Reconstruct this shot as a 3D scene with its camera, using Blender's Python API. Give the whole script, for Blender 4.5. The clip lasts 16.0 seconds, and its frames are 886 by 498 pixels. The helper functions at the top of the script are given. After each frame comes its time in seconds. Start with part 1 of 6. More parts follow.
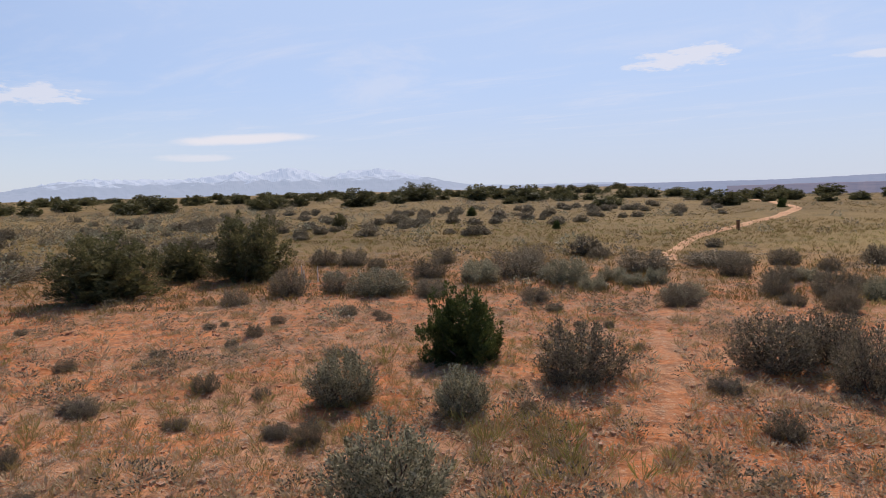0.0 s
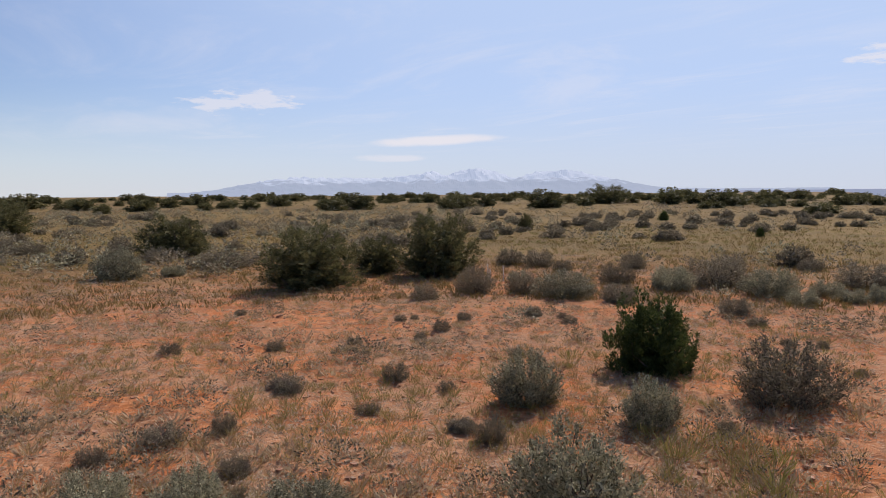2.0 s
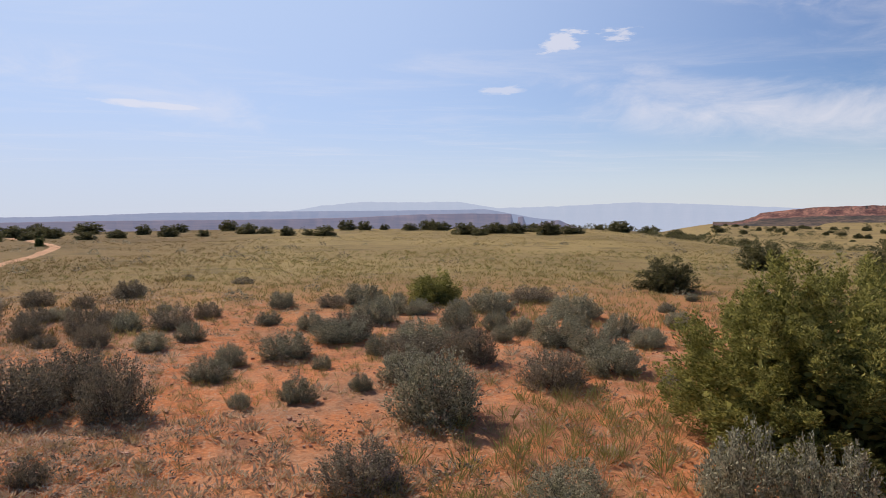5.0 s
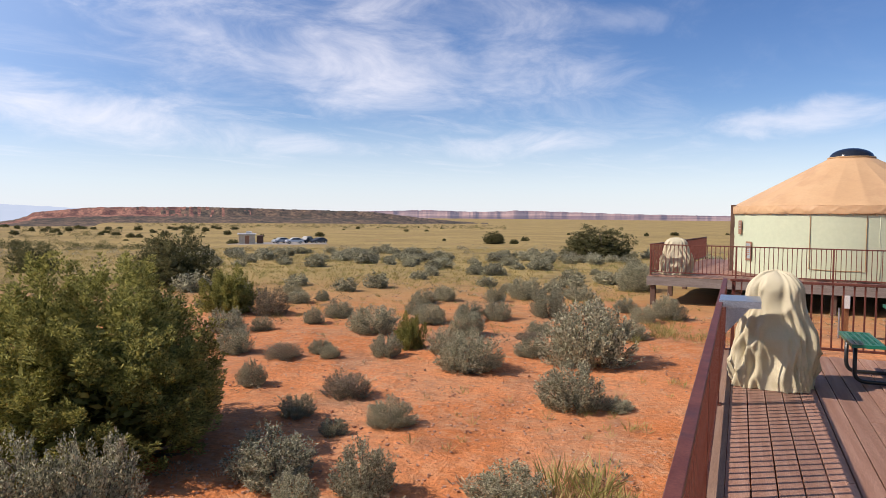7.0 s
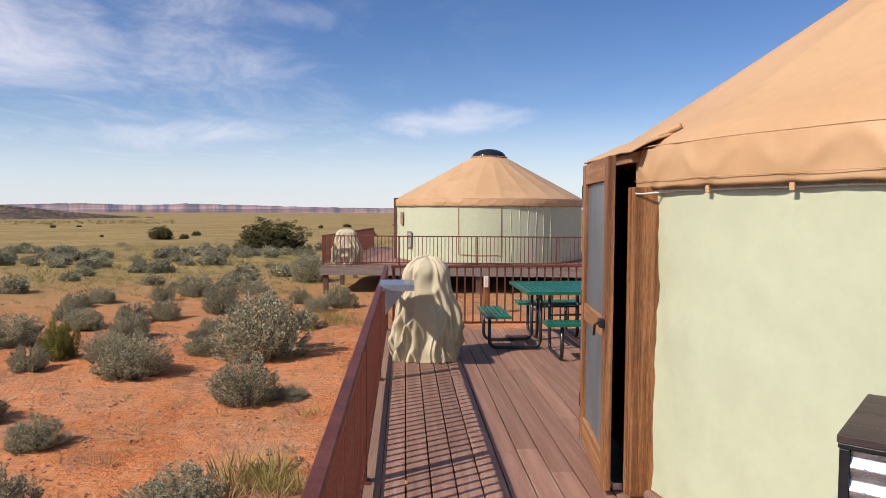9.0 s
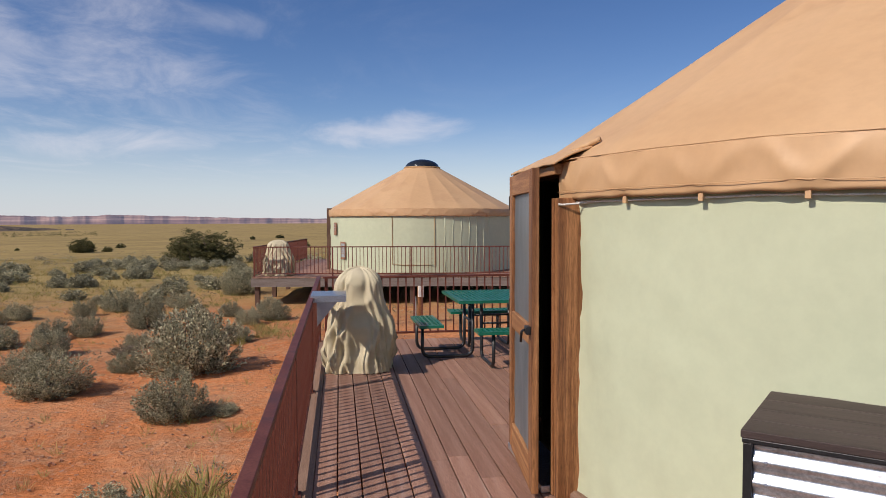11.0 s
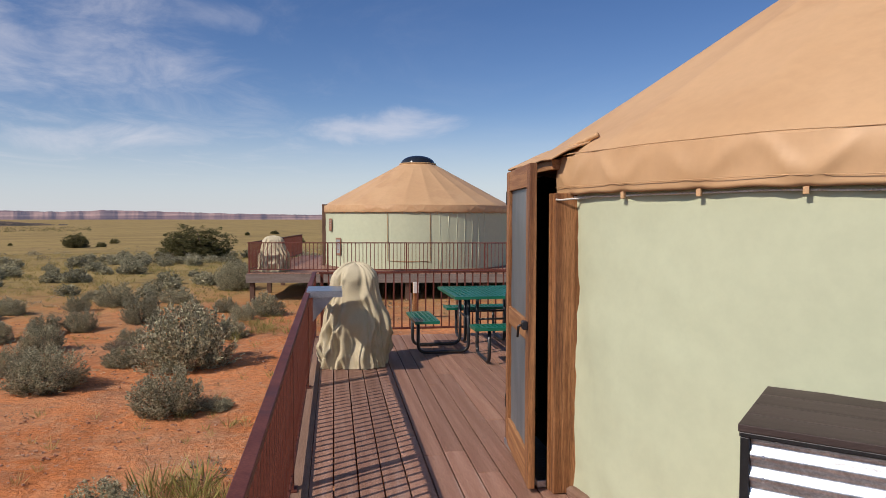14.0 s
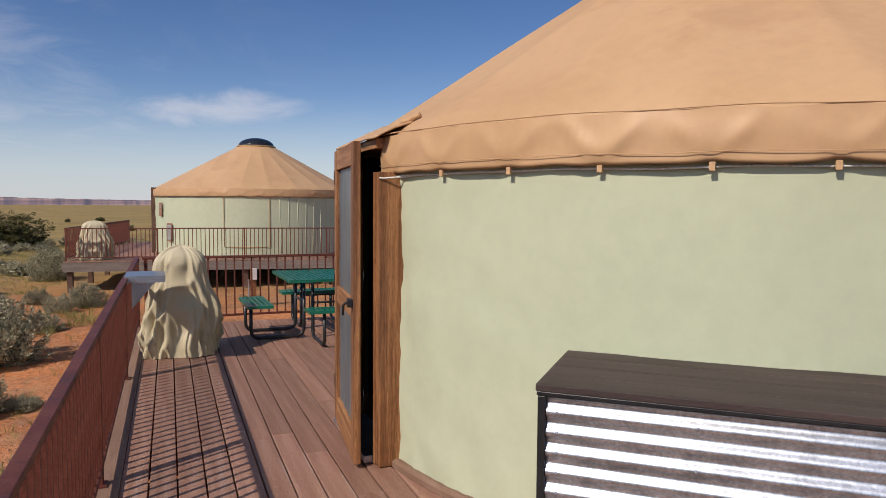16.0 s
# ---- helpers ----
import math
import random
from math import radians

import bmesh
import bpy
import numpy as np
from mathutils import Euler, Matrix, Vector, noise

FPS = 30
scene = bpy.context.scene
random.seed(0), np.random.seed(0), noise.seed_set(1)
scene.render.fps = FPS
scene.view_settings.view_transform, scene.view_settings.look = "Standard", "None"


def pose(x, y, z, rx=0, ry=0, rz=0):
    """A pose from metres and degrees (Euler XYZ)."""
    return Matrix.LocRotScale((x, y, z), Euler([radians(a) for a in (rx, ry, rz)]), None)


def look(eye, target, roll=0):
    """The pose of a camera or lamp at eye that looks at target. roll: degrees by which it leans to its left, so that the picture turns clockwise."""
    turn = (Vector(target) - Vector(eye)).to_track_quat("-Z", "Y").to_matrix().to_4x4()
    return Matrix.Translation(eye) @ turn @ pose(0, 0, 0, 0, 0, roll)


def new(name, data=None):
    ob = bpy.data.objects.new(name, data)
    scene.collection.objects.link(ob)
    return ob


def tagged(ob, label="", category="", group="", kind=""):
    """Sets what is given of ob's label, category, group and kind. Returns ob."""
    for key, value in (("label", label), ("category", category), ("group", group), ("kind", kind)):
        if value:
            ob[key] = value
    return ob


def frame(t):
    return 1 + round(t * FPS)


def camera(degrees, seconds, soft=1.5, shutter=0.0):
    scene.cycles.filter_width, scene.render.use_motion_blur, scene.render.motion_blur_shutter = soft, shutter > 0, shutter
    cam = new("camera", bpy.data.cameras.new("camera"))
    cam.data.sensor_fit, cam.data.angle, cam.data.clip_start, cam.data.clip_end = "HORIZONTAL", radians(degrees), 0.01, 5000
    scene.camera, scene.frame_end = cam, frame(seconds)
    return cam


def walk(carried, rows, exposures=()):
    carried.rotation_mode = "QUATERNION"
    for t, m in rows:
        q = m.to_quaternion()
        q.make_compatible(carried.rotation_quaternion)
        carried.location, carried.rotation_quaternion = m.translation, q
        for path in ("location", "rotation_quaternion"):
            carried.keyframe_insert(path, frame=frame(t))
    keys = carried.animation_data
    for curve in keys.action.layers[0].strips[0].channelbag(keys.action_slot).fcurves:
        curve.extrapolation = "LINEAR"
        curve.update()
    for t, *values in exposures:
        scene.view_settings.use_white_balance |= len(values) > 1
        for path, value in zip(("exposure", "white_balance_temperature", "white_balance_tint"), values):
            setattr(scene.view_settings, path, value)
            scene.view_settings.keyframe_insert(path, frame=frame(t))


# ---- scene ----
cam = camera(65.1, 16.0, soft=0.85)

PATH = [
    (0, (-0.502, -0.01, 1.639), (-1.928, -1.401, 1.462), -1.5),
    (0.5, (-0.492, -0.062, 1.632), (-1.732, -1.621, 1.457), -1.1),
    (1, (-0.47, -0.103, 1.634), (-1.493, -1.812, 1.458), -0.9),
    (1.5, (-0.467, -0.111, 1.633), (-1.42, -1.861, 1.465), -0.7),
    (2, (-0.488, -0.105, 1.63), (-1.502, -1.821, 1.465), -0.5),
    (2.5, (-0.509, -0.067, 1.65), (-1.721, -1.65, 1.494), -0.2),
    (3, (-0.542, -0.009, 1.659), (-2.059, -1.303, 1.505), -0.1),
    (3.2, (-0.575, 0.048, 1.668), (-2.256, -1.026, 1.513), -0.3),
    (5.3, (-0.247, 0.36, 1.705), (-2.155, 0.953, 1.616), -0.3),
    (5.5, (-0.256, 0.331, 1.711), (-2.117, 1.059, 1.626), -0.3),
    (6, (-0.178, 0.404, 1.712), (-1.822, 1.538, 1.616), 0.3),
    (6.4, (-0.146, 0.394, 1.714), (-1.518, 1.847, 1.629), 0.9),
    (6.5, (-0.14, 0.406, 1.711), (-1.366, 1.985, 1.629), 0.9),
    (7, (-0.095, 0.416, 1.707), (-0.88, 2.253, 1.61), 0.5),
    (7.5, (-0.041, 0.375, 1.708), (-0.505, 2.317, 1.588), 0.9),
    (8, (-0.026, 0.348, 1.706), (-0.24, 2.333, 1.575), 0.4),
    (8.5, (-0.018, 0.318, 1.707), (-0.045, 2.314, 1.592), -0.1),
    (9, (0.006, 0.299, 1.701), (0.116, 2.293, 1.589), 0.2),
    (9.5, (0.022, 0.275, 1.709), (0.25, 2.26, 1.616), -0.0),
    (9.7, (0.029, 0.259, 1.715), (0.301, 2.238, 1.617), -0.1),
    (12, (0.039, 0.239, 1.692), (0.354, 2.212, 1.618), -0.1),
    (12.5, (0.03, 0.239, 1.684), (0.376, 2.207, 1.583), 0.1),
    (13, (0.035, 0.245, 1.693), (0.37, 2.214, 1.582), -0.7),
    (13.5, (0.028, 0.247, 1.692), (0.346, 2.219, 1.592), -0.1),
    (14, (0.024, 0.246, 1.696), (0.334, 2.22, 1.603), 0.1),
    (14.5, (0.019, 0.243, 1.679), (0.328, 2.217, 1.589), 0.2),
    (15, (0.02, 0.235, 1.687), (0.327, 2.208, 1.566), -0.1),
    (15.5, (0.054, 0.216, 1.657), (0.524, 2.155, 1.515), 0.3),
    (16, (0.149, 0.191, 1.644), (0.882, 2.047, 1.515), 0.4),
]
walk(cam, [(t, look(eye, target, roll)) for t, eye, target, roll in PATH],
     exposures=[(t, e, 6850, 15.5) for t, e in ((0.0, -0.25), (3.2, -0.25), (5.3, -0.25), (6.0, -0.22), (6.5, 0.08), (7.2, 0.14), (9.0, 0.0), (9.7, -0.12), (11.8, -0.3), (15.0, -0.32), (16.0, -0.4))])

# ---- world, sun ----
SUN = Vector((-0.97, -0.58, 1.0)).normalized()
SUN_EL = math.asin(SUN.z)
SUN_ROT = math.atan2(SUN.x, SUN.y) % (2 * math.pi)


def make_world():
    w = bpy.data.worlds.new("world")
    scene.world = w
    w.use_nodes = True
    nt = w.node_tree
    nt.nodes.clear()
    N, L = nt.nodes.new, nt.links.new
    out = N("ShaderNodeOutputWorld")
    sky = N("ShaderNodeTexSky")
    sky.sky_type, sky.sun_disc = "NISHITA", False
    sky.sun_elevation, sky.sun_rotation = SUN_EL, SUN_ROT
    sky.altitude, sky.air_density, sky.dust_density, sky.ozone_density = 1800, 1.0, 0.15, 1.2
    bg = N("ShaderNodeBackground")
    bg.inputs["Strength"].default_value = 0.118
    tone = N("ShaderNodeHueSaturation")
    tone.inputs["Hue"].default_value = 0.510
    tone.inputs["Saturation"].default_value = 1.28
    L(sky.outputs[0], tone.inputs["Color"])
    L(tone.outputs[0], bg.inputs["Color"])
    cloud = N("ShaderNodeBackground")
    cloud.inputs["Color"].default_value = (0.86, 0.88, 0.95, 1)
    cloud.inputs["Strength"].default_value = 1.1
    tc = N("ShaderNodeTexCoord")
    sep = N("ShaderNodeSeparateXYZ")
    L(tc.outputs["Generated"], sep.inputs[0])

    def m(op, a, b=None, c=None):
        n = N("ShaderNodeMath")
        n.operation = op
        for i, v in enumerate((a, b, c)):
            if v is None:
                continue
            if hasattr(v, "default_value"):
                L(v, n.inputs[i])
            else:
                n.inputs[i].default_value = v
        return n.outputs[0]

    zc = m("MAXIMUM", sep.outputs["Z"], 0.03)
    px, py = m("DIVIDE", sep.outputs["X"], zc), m("DIVIDE", sep.outputs["Y"], zc)
    comb = N("ShaderNodeCombineXYZ")
    L(px, comb.inputs[0]), L(py, comb.inputs[1])

    def layer(loc, rot, scl, scale, detail, rough, lo, hi):
        mp = N("ShaderNodeMapping")
        mp.inputs["Location"].default_value = loc
        mp.inputs["Rotation"].default_value = (0, 0, radians(rot))
        mp.inputs["Scale"].default_value = scl
        L(comb.outputs[0], mp.inputs[0])
        no = N("ShaderNodeTexNoise")
        no.inputs["Scale"].default_value = scale
        no.inputs["Detail"].default_value = detail
        no.inputs["Roughness"].default_value = rough
        no.inputs["Distortion"].default_value = 0.6
        L(mp.outputs[0], no.inputs["Vector"])
        r = N("ShaderNodeMapRange")
        r.interpolation_type = "SMOOTHSTEP"
        r.inputs[1].default_value, r.inputs[2].default_value = lo, hi
        L(no.outputs[0], r.inputs[0])
        return r.outputs[0]

    wisps = layer((1.3, 0.4, 0), 62, (1.0, 0.45, 1), 0.8, 10, 0.66, 0.46, 0.78)
    # thin cirrus everywhere west of north
    west = N("ShaderNodeMapRange")
    west.interpolation_type = "SMOOTHSTEP"
    west.inputs[1].default_value, west.inputs[2].default_value = 0.20, -0.30
    west.inputs[3].default_value, west.inputs[4].default_value = 0.04, 0.30
    L(sep.outputs["X"], west.inputs[0])
    both = m("MULTIPLY", wisps, west.outputs[0])
    # one flat lens-shaped cloud over the mountains
    up = N("ShaderNodeMapRange")
    up.interpolation_type = "SMOOTHSTEP"
    up.inputs[1].default_value, up.inputs[2].default_value = 0.035, 0.09
    L(sep.outputs["Z"], up.inputs[0])
    torn = N("ShaderNodeTexNoise")
    torn.inputs["Scale"].default_value, torn.inputs["Detail"].default_value, torn.inputs["Roughness"].default_value = 26, 6, 0.6
    squash = N("ShaderNodeMapping")
    squash.inputs["Scale"].default_value = (1, 1, 4)
    L(tc.outputs["Generated"], squash.inputs[0]), L(squash.outputs[0], torn.inputs["Vector"])

    mottle = N("ShaderNodeTexNoise")
    mottle.inputs["Scale"].default_value, mottle.inputs["Detail"].default_value, mottle.inputs["Roughness"].default_value = 7.0, 9, 0.62
    mottle.inputs["Distortion"].default_value = 0.5
    flat = N("ShaderNodeMapping")
    flat.inputs["Scale"].default_value = (1, 1, 2.6)
    L(tc.outputs["Generated"], flat.inputs[0]), L(flat.outputs[0], mottle.inputs["Vector"])

    def lens_cloud(yaw, el, half_w, half_h, slope, dense, ragged, edge=None, core=0.1):
        """A flat cloud low in the sky, centred at yaw and elevation (degrees), torn by a noise."""
        edge = edge or torn
        a, e = radians(yaw), radians(el)
        d = []
        for v in ((-math.sin(a) * math.cos(e), math.cos(a) * math.cos(e), math.sin(e)), (math.cos(a), math.sin(a), 0)):
            n = N("ShaderNodeVectorMath")
            n.operation = "DOT_PRODUCT"
            L(tc.outputs["Generated"], n.inputs[0])
            n.inputs[1].default_value = v
            d.append(n.outputs["Value"])
        u = m("DIVIDE", d[1], radians(half_w))
        w = m("DIVIDE", m("SUBTRACT", m("SUBTRACT", sep.outputs["Z"], math.sin(e)), m("MULTIPLY", d[1], slope)), radians(half_h))
        q = m("ADD", m("MULTIPLY", u, u), m("MULTIPLY", w, w))
        q = m("ADD", q, m("MULTIPLY", m("SUBTRACT", edge.outputs[0], 0.5), ragged))
        r = N("ShaderNodeMapRange")
        r.interpolation_type = "SMOOTHSTEP"
        for i, k in enumerate((1.0, core, 0.0, dense)):
            r.inputs[i + 1].default_value = k
        L(q, r.inputs[0])
        return m("MULTIPLY", r.outputs[0], m("GREATER_THAN", d[0], 0.5))

    mask = m("MULTIPLY", both, up.outputs[0])
    for one in ((150.0, 4.15, 6.5, 0.5, 0.04, 0.85, 0.8), (153.5, 2.75, 3.8, 0.36, 0.0, 0.5, 1.5), (115.5, 9.3, 3.9, 0.9, 0.06, 0.65, 5.0), (165.0, 7.2, 4.2, 1.1, 0.08, 0.6, 5.0), (100.5, 8.3, 5.0, 0.35, -0.03, 0.6, 2.0), (68.5, 13.5, 1.6, 0.9, 0.2, 0.6, 6.0), (63.8, 13.9, 1.8, 0.8, 0.2, 0.55, 6.0), (73.4, 9.9, 2.4, 0.4, 0.05, 0.45, 4.0)):
        mask = m("MAXIMUM", mask, lens_cloud(*one))
    # broad mottled veils over the north-west
    for one in ((29.0, 12.5, 23.0, 6.4, 0.02, 0.74, 2.6), (51.0, 7.0, 20.0, 2.6, -0.07, 0.74, 3.2), (47.0, 16.5, 19.0, 2.2, -0.12, 0.5, 5.0), (17.5, 5.9, 10.0, 1.3, 0.03, 0.5, 4.5), (36.0, 5.8, 10.0, 1.2, -0.03, 0.5, 4.5), (-3.5, 7.4, 8.5, 1.5, 0.05, 0.5, 4.5), (64.0, 10.2, 13.0, 1.6, -0.10, 0.4, 5.0), (8.0, 15.0, 5.0, 1.6, -0.1, 0.25, 4.0), (101.0, 9.6, 11.0, 2.4, -0.18, 0.36, 5.0), (138.0, 9.4, 6.0, 2.4, 0.2, 0.26, 6.0), (174.0, 5.2, 9.0, 1.4, 0.1, 0.30, 5.0)):
        mask = m("MAXIMUM", mask, lens_cloud(*one, mottle, -0.9))
    mask = m("MINIMUM", mask, 0.92)
    # pale air low down, and a veil round the sun
    haze = N("ShaderNodeBackground")
    haze.inputs["Color"].default_value = (0.69, 0.79, 0.95, 1)
    haze.inputs["Strength"].default_value = 0.97
    low = N("ShaderNodeMapRange")
    low.interpolation_type = "SMOOTHSTEP"
    for i, q in enumerate((0.16, -0.02, 0.0, 0.80)):
        low.inputs[i + 1].default_value = q
    L(sep.outputs["Z"], low.inputs[0])
    dot = N("ShaderNodeVectorMath")
    dot.operation = "DOT_PRODUCT"
    L(tc.outputs["Generated"], dot.inputs[0])
    dot.inputs[1].default_value = SUN
    veil = N("ShaderNodeMapRange")
    veil.interpolation_type = "SMOOTHSTEP"
    for i, q in enumerate((0.15, 0.92, 0.0, 0.92)):
        veil.inputs[i + 1].default_value = q
    L(dot.outputs["Value"], veil.inputs[0])
    air = N("ShaderNodeMixShader")
    bright = N("ShaderNodeBackground")
    bright.inputs["Color"].default_value = (0.50, 0.67, 0.96, 1)
    bright.inputs["Strength"].default_value = 1.18
    inner = N("ShaderNodeMixShader")
    high = N("ShaderNodeMapRange")
    high.interpolation_type = "SMOOTHSTEP"
    for i, q in enumerate((0.28, 0.75, 1.0, 0.3)):
        high.inputs[i + 1].default_value = q
    L(sep.outputs["Z"], high.inputs[0])
    L(m("MULTIPLY", veil.outputs[0], high.outputs[0]), inner.inputs[0]), L(bg.outputs[0], inner.inputs[1]), L(bright.outputs[0], inner.inputs[2])
    L(low.outputs[0], air.inputs[0]), L(inner.outputs[0], air.inputs[1]), L(haze.outputs[0], air.inputs[2])
    mix = N("ShaderNodeMixShader")
    L(mask, mix.inputs[0]), L(air.outputs[0], mix.inputs[1]), L(cloud.outputs[0], mix.inputs[2])
    L(mix.outputs[0], out.inputs["Surface"])


make_world()
sun_data = bpy.data.lights.new("sun", "SUN")
sun_data.energy, sun_data.angle, sun_data.color = 5.0, radians(0.53), (1.0, 0.94, 0.86)
sun = new("sun", sun_data)
sun.matrix_world = look(SUN * 50, (0, 0, 0))


# ---- materials ----
def mat(name, c1, c2, rough=0.8, scale=4.0, fine=60.0, bump=0.15, metal=0.0, vary=0.0, coords="Object", stretch=(1, 1, 1), c3=None, s3=0.5, dist=0.01, spec=0.3, grain=0.2):
    """Two-scale procedural surface: broad noise between c1 and c2, patches of c3, fine grain and relief, and a shade that differs by object."""
    m = bpy.data.materials.new(name)
    m.use_nodes = True
    nt = m.node_tree
    N, L = nt.nodes.new, nt.links.new
    b = nt.nodes["Principled BSDF"]
    b.inputs["Roughness"].default_value, b.inputs["Metallic"].default_value = rough, metal
    b.inputs["Specular IOR Level"].default_value = spec
    if coords == "World":
        src = N("ShaderNodeNewGeometry").outputs["Position"]
    else:
        src = N("ShaderNodeTexCoord").outputs[coords]
    mp = N("ShaderNodeMapping")
    mp.inputs["Scale"].default_value = stretch
    L(src, mp.inputs[0])

    def noise_tex(sc, det, ro):
        n = N("ShaderNodeTexNoise")
        n.inputs["Scale"].default_value, n.inputs["Detail"].default_value, n.inputs["Roughness"].default_value = sc, det, ro
        L(mp.outputs[0], n.inputs["Vector"])
        return n.outputs[0]

    def mixc(fac, a, bcol, kind="MIX"):
        n = N("ShaderNodeMix")
        n.data_type, n.blend_type = "RGBA", kind
        if hasattr(fac, "default_value"):
            L(fac, n.inputs[0])
        else:
            n.inputs[0].default_value = fac
        for i, v in ((6, a), (7, bcol)):
            if hasattr(v, "default_value"):
                L(v, n.inputs[i])
            else:
                n.inputs[i].default_value = (*v, 1)
        return n.outputs[2]

    def ramp(v, lo, hi, a=0.0, z=1.0):
        r = N("ShaderNodeMapRange")
        r.interpolation_type = "SMOOTHSTEP"
        for i, q in enumerate((lo, hi, a, z)):
            r.inputs[i + 1].default_value = q
        L(v, r.inputs[0])
        return r.outputs[0]

    col = mixc(ramp(noise_tex(scale, 5, 0.6), 0.35, 0.65), c1, c2)
    if c3:
        col = mixc(ramp(noise_tex(scale * s3, 4, 0.6), 0.52, 0.66), col, c3)
    fn = noise_tex(fine, 4, 0.65)
    g = N("ShaderNodeCombineColor")
    v = ramp(fn, 0.25, 0.75, 1 - grain * 1.4, 1 + grain)
    for i in range(3):
        L(v, g.inputs[i])
    col = mixc(1.0, col, g.outputs[0], "MULTIPLY")
    if vary:
        oi = N("ShaderNodeObjectInfo")
        r = N("ShaderNodeMapRange")
        r.inputs[3].default_value, r.inputs[4].default_value = 1 - vary, 1 + vary
        L(oi.outputs["Random"], r.inputs[0])
        g2 = N("ShaderNodeCombineColor")
        for i in range(3):
            L(r.outputs[0], g2.inputs[i])
        col = mixc(1.0, col, g2.outputs[0], "MULTIPLY")
    L(col, b.inputs["Base Color"])
    if bump:
        bp = N("ShaderNodeBump")
        bp.inputs["Strength"].default_value, bp.inputs["Distance"].default_value = bump, dist
        L(fn, bp.inputs["Height"])
        L(bp.outputs[0], b.inputs["Normal"])
    return m


def leaf_mat(name, c1, c2, vary=0.12, thin=0.25):
    """Leaves: a shade for each leaf, and some light let through."""
    m = bpy.data.materials.new(name)
    m.use_nodes = True
    nt = m.node_tree
    N, L = nt.nodes.new, nt.links.new
    b = nt.nodes["Principled BSDF"]
    b.inputs["Roughness"].default_value = 0.65
    b.inputs["Specular IOR Level"].default_value = 0.1
    geo = N("ShaderNodeNewGeometry")
    mx = N("ShaderNodeMix")
    mx.data_type = "RGBA"
    L(geo.outputs["Random Per Island"], mx.inputs[0])
    mx.inputs[6].default_value, mx.inputs[7].default_value = (*c1, 1), (*c2, 1)
    oi = N("ShaderNodeObjectInfo")
    hs = N("ShaderNodeHueSaturation")
    r = N("ShaderNodeMapRange")
    r.inputs[3].default_value, r.inputs[4].default_value = 1 - vary, 1 + vary
    L(oi.outputs["Random"], r.inputs[0])
    L(r.outputs[0], hs.inputs["Value"])
    L(mx.outputs[2], hs.inputs["Color"])
    L(hs.outputs[0], b.inputs["Base Color"])
    tr = N("ShaderNodeBsdfTranslucent")
    L(hs.outputs[0], tr.inputs["Color"])
    ms = N("ShaderNodeMixShader")
    ms.inputs[0].default_value = thin
    L(b.outputs[0], ms.inputs[1]), L(tr.outputs[0], ms.inputs[2])
    L(ms.outputs[0], nt.nodes["Material Output"].inputs["Surface"])
    return m


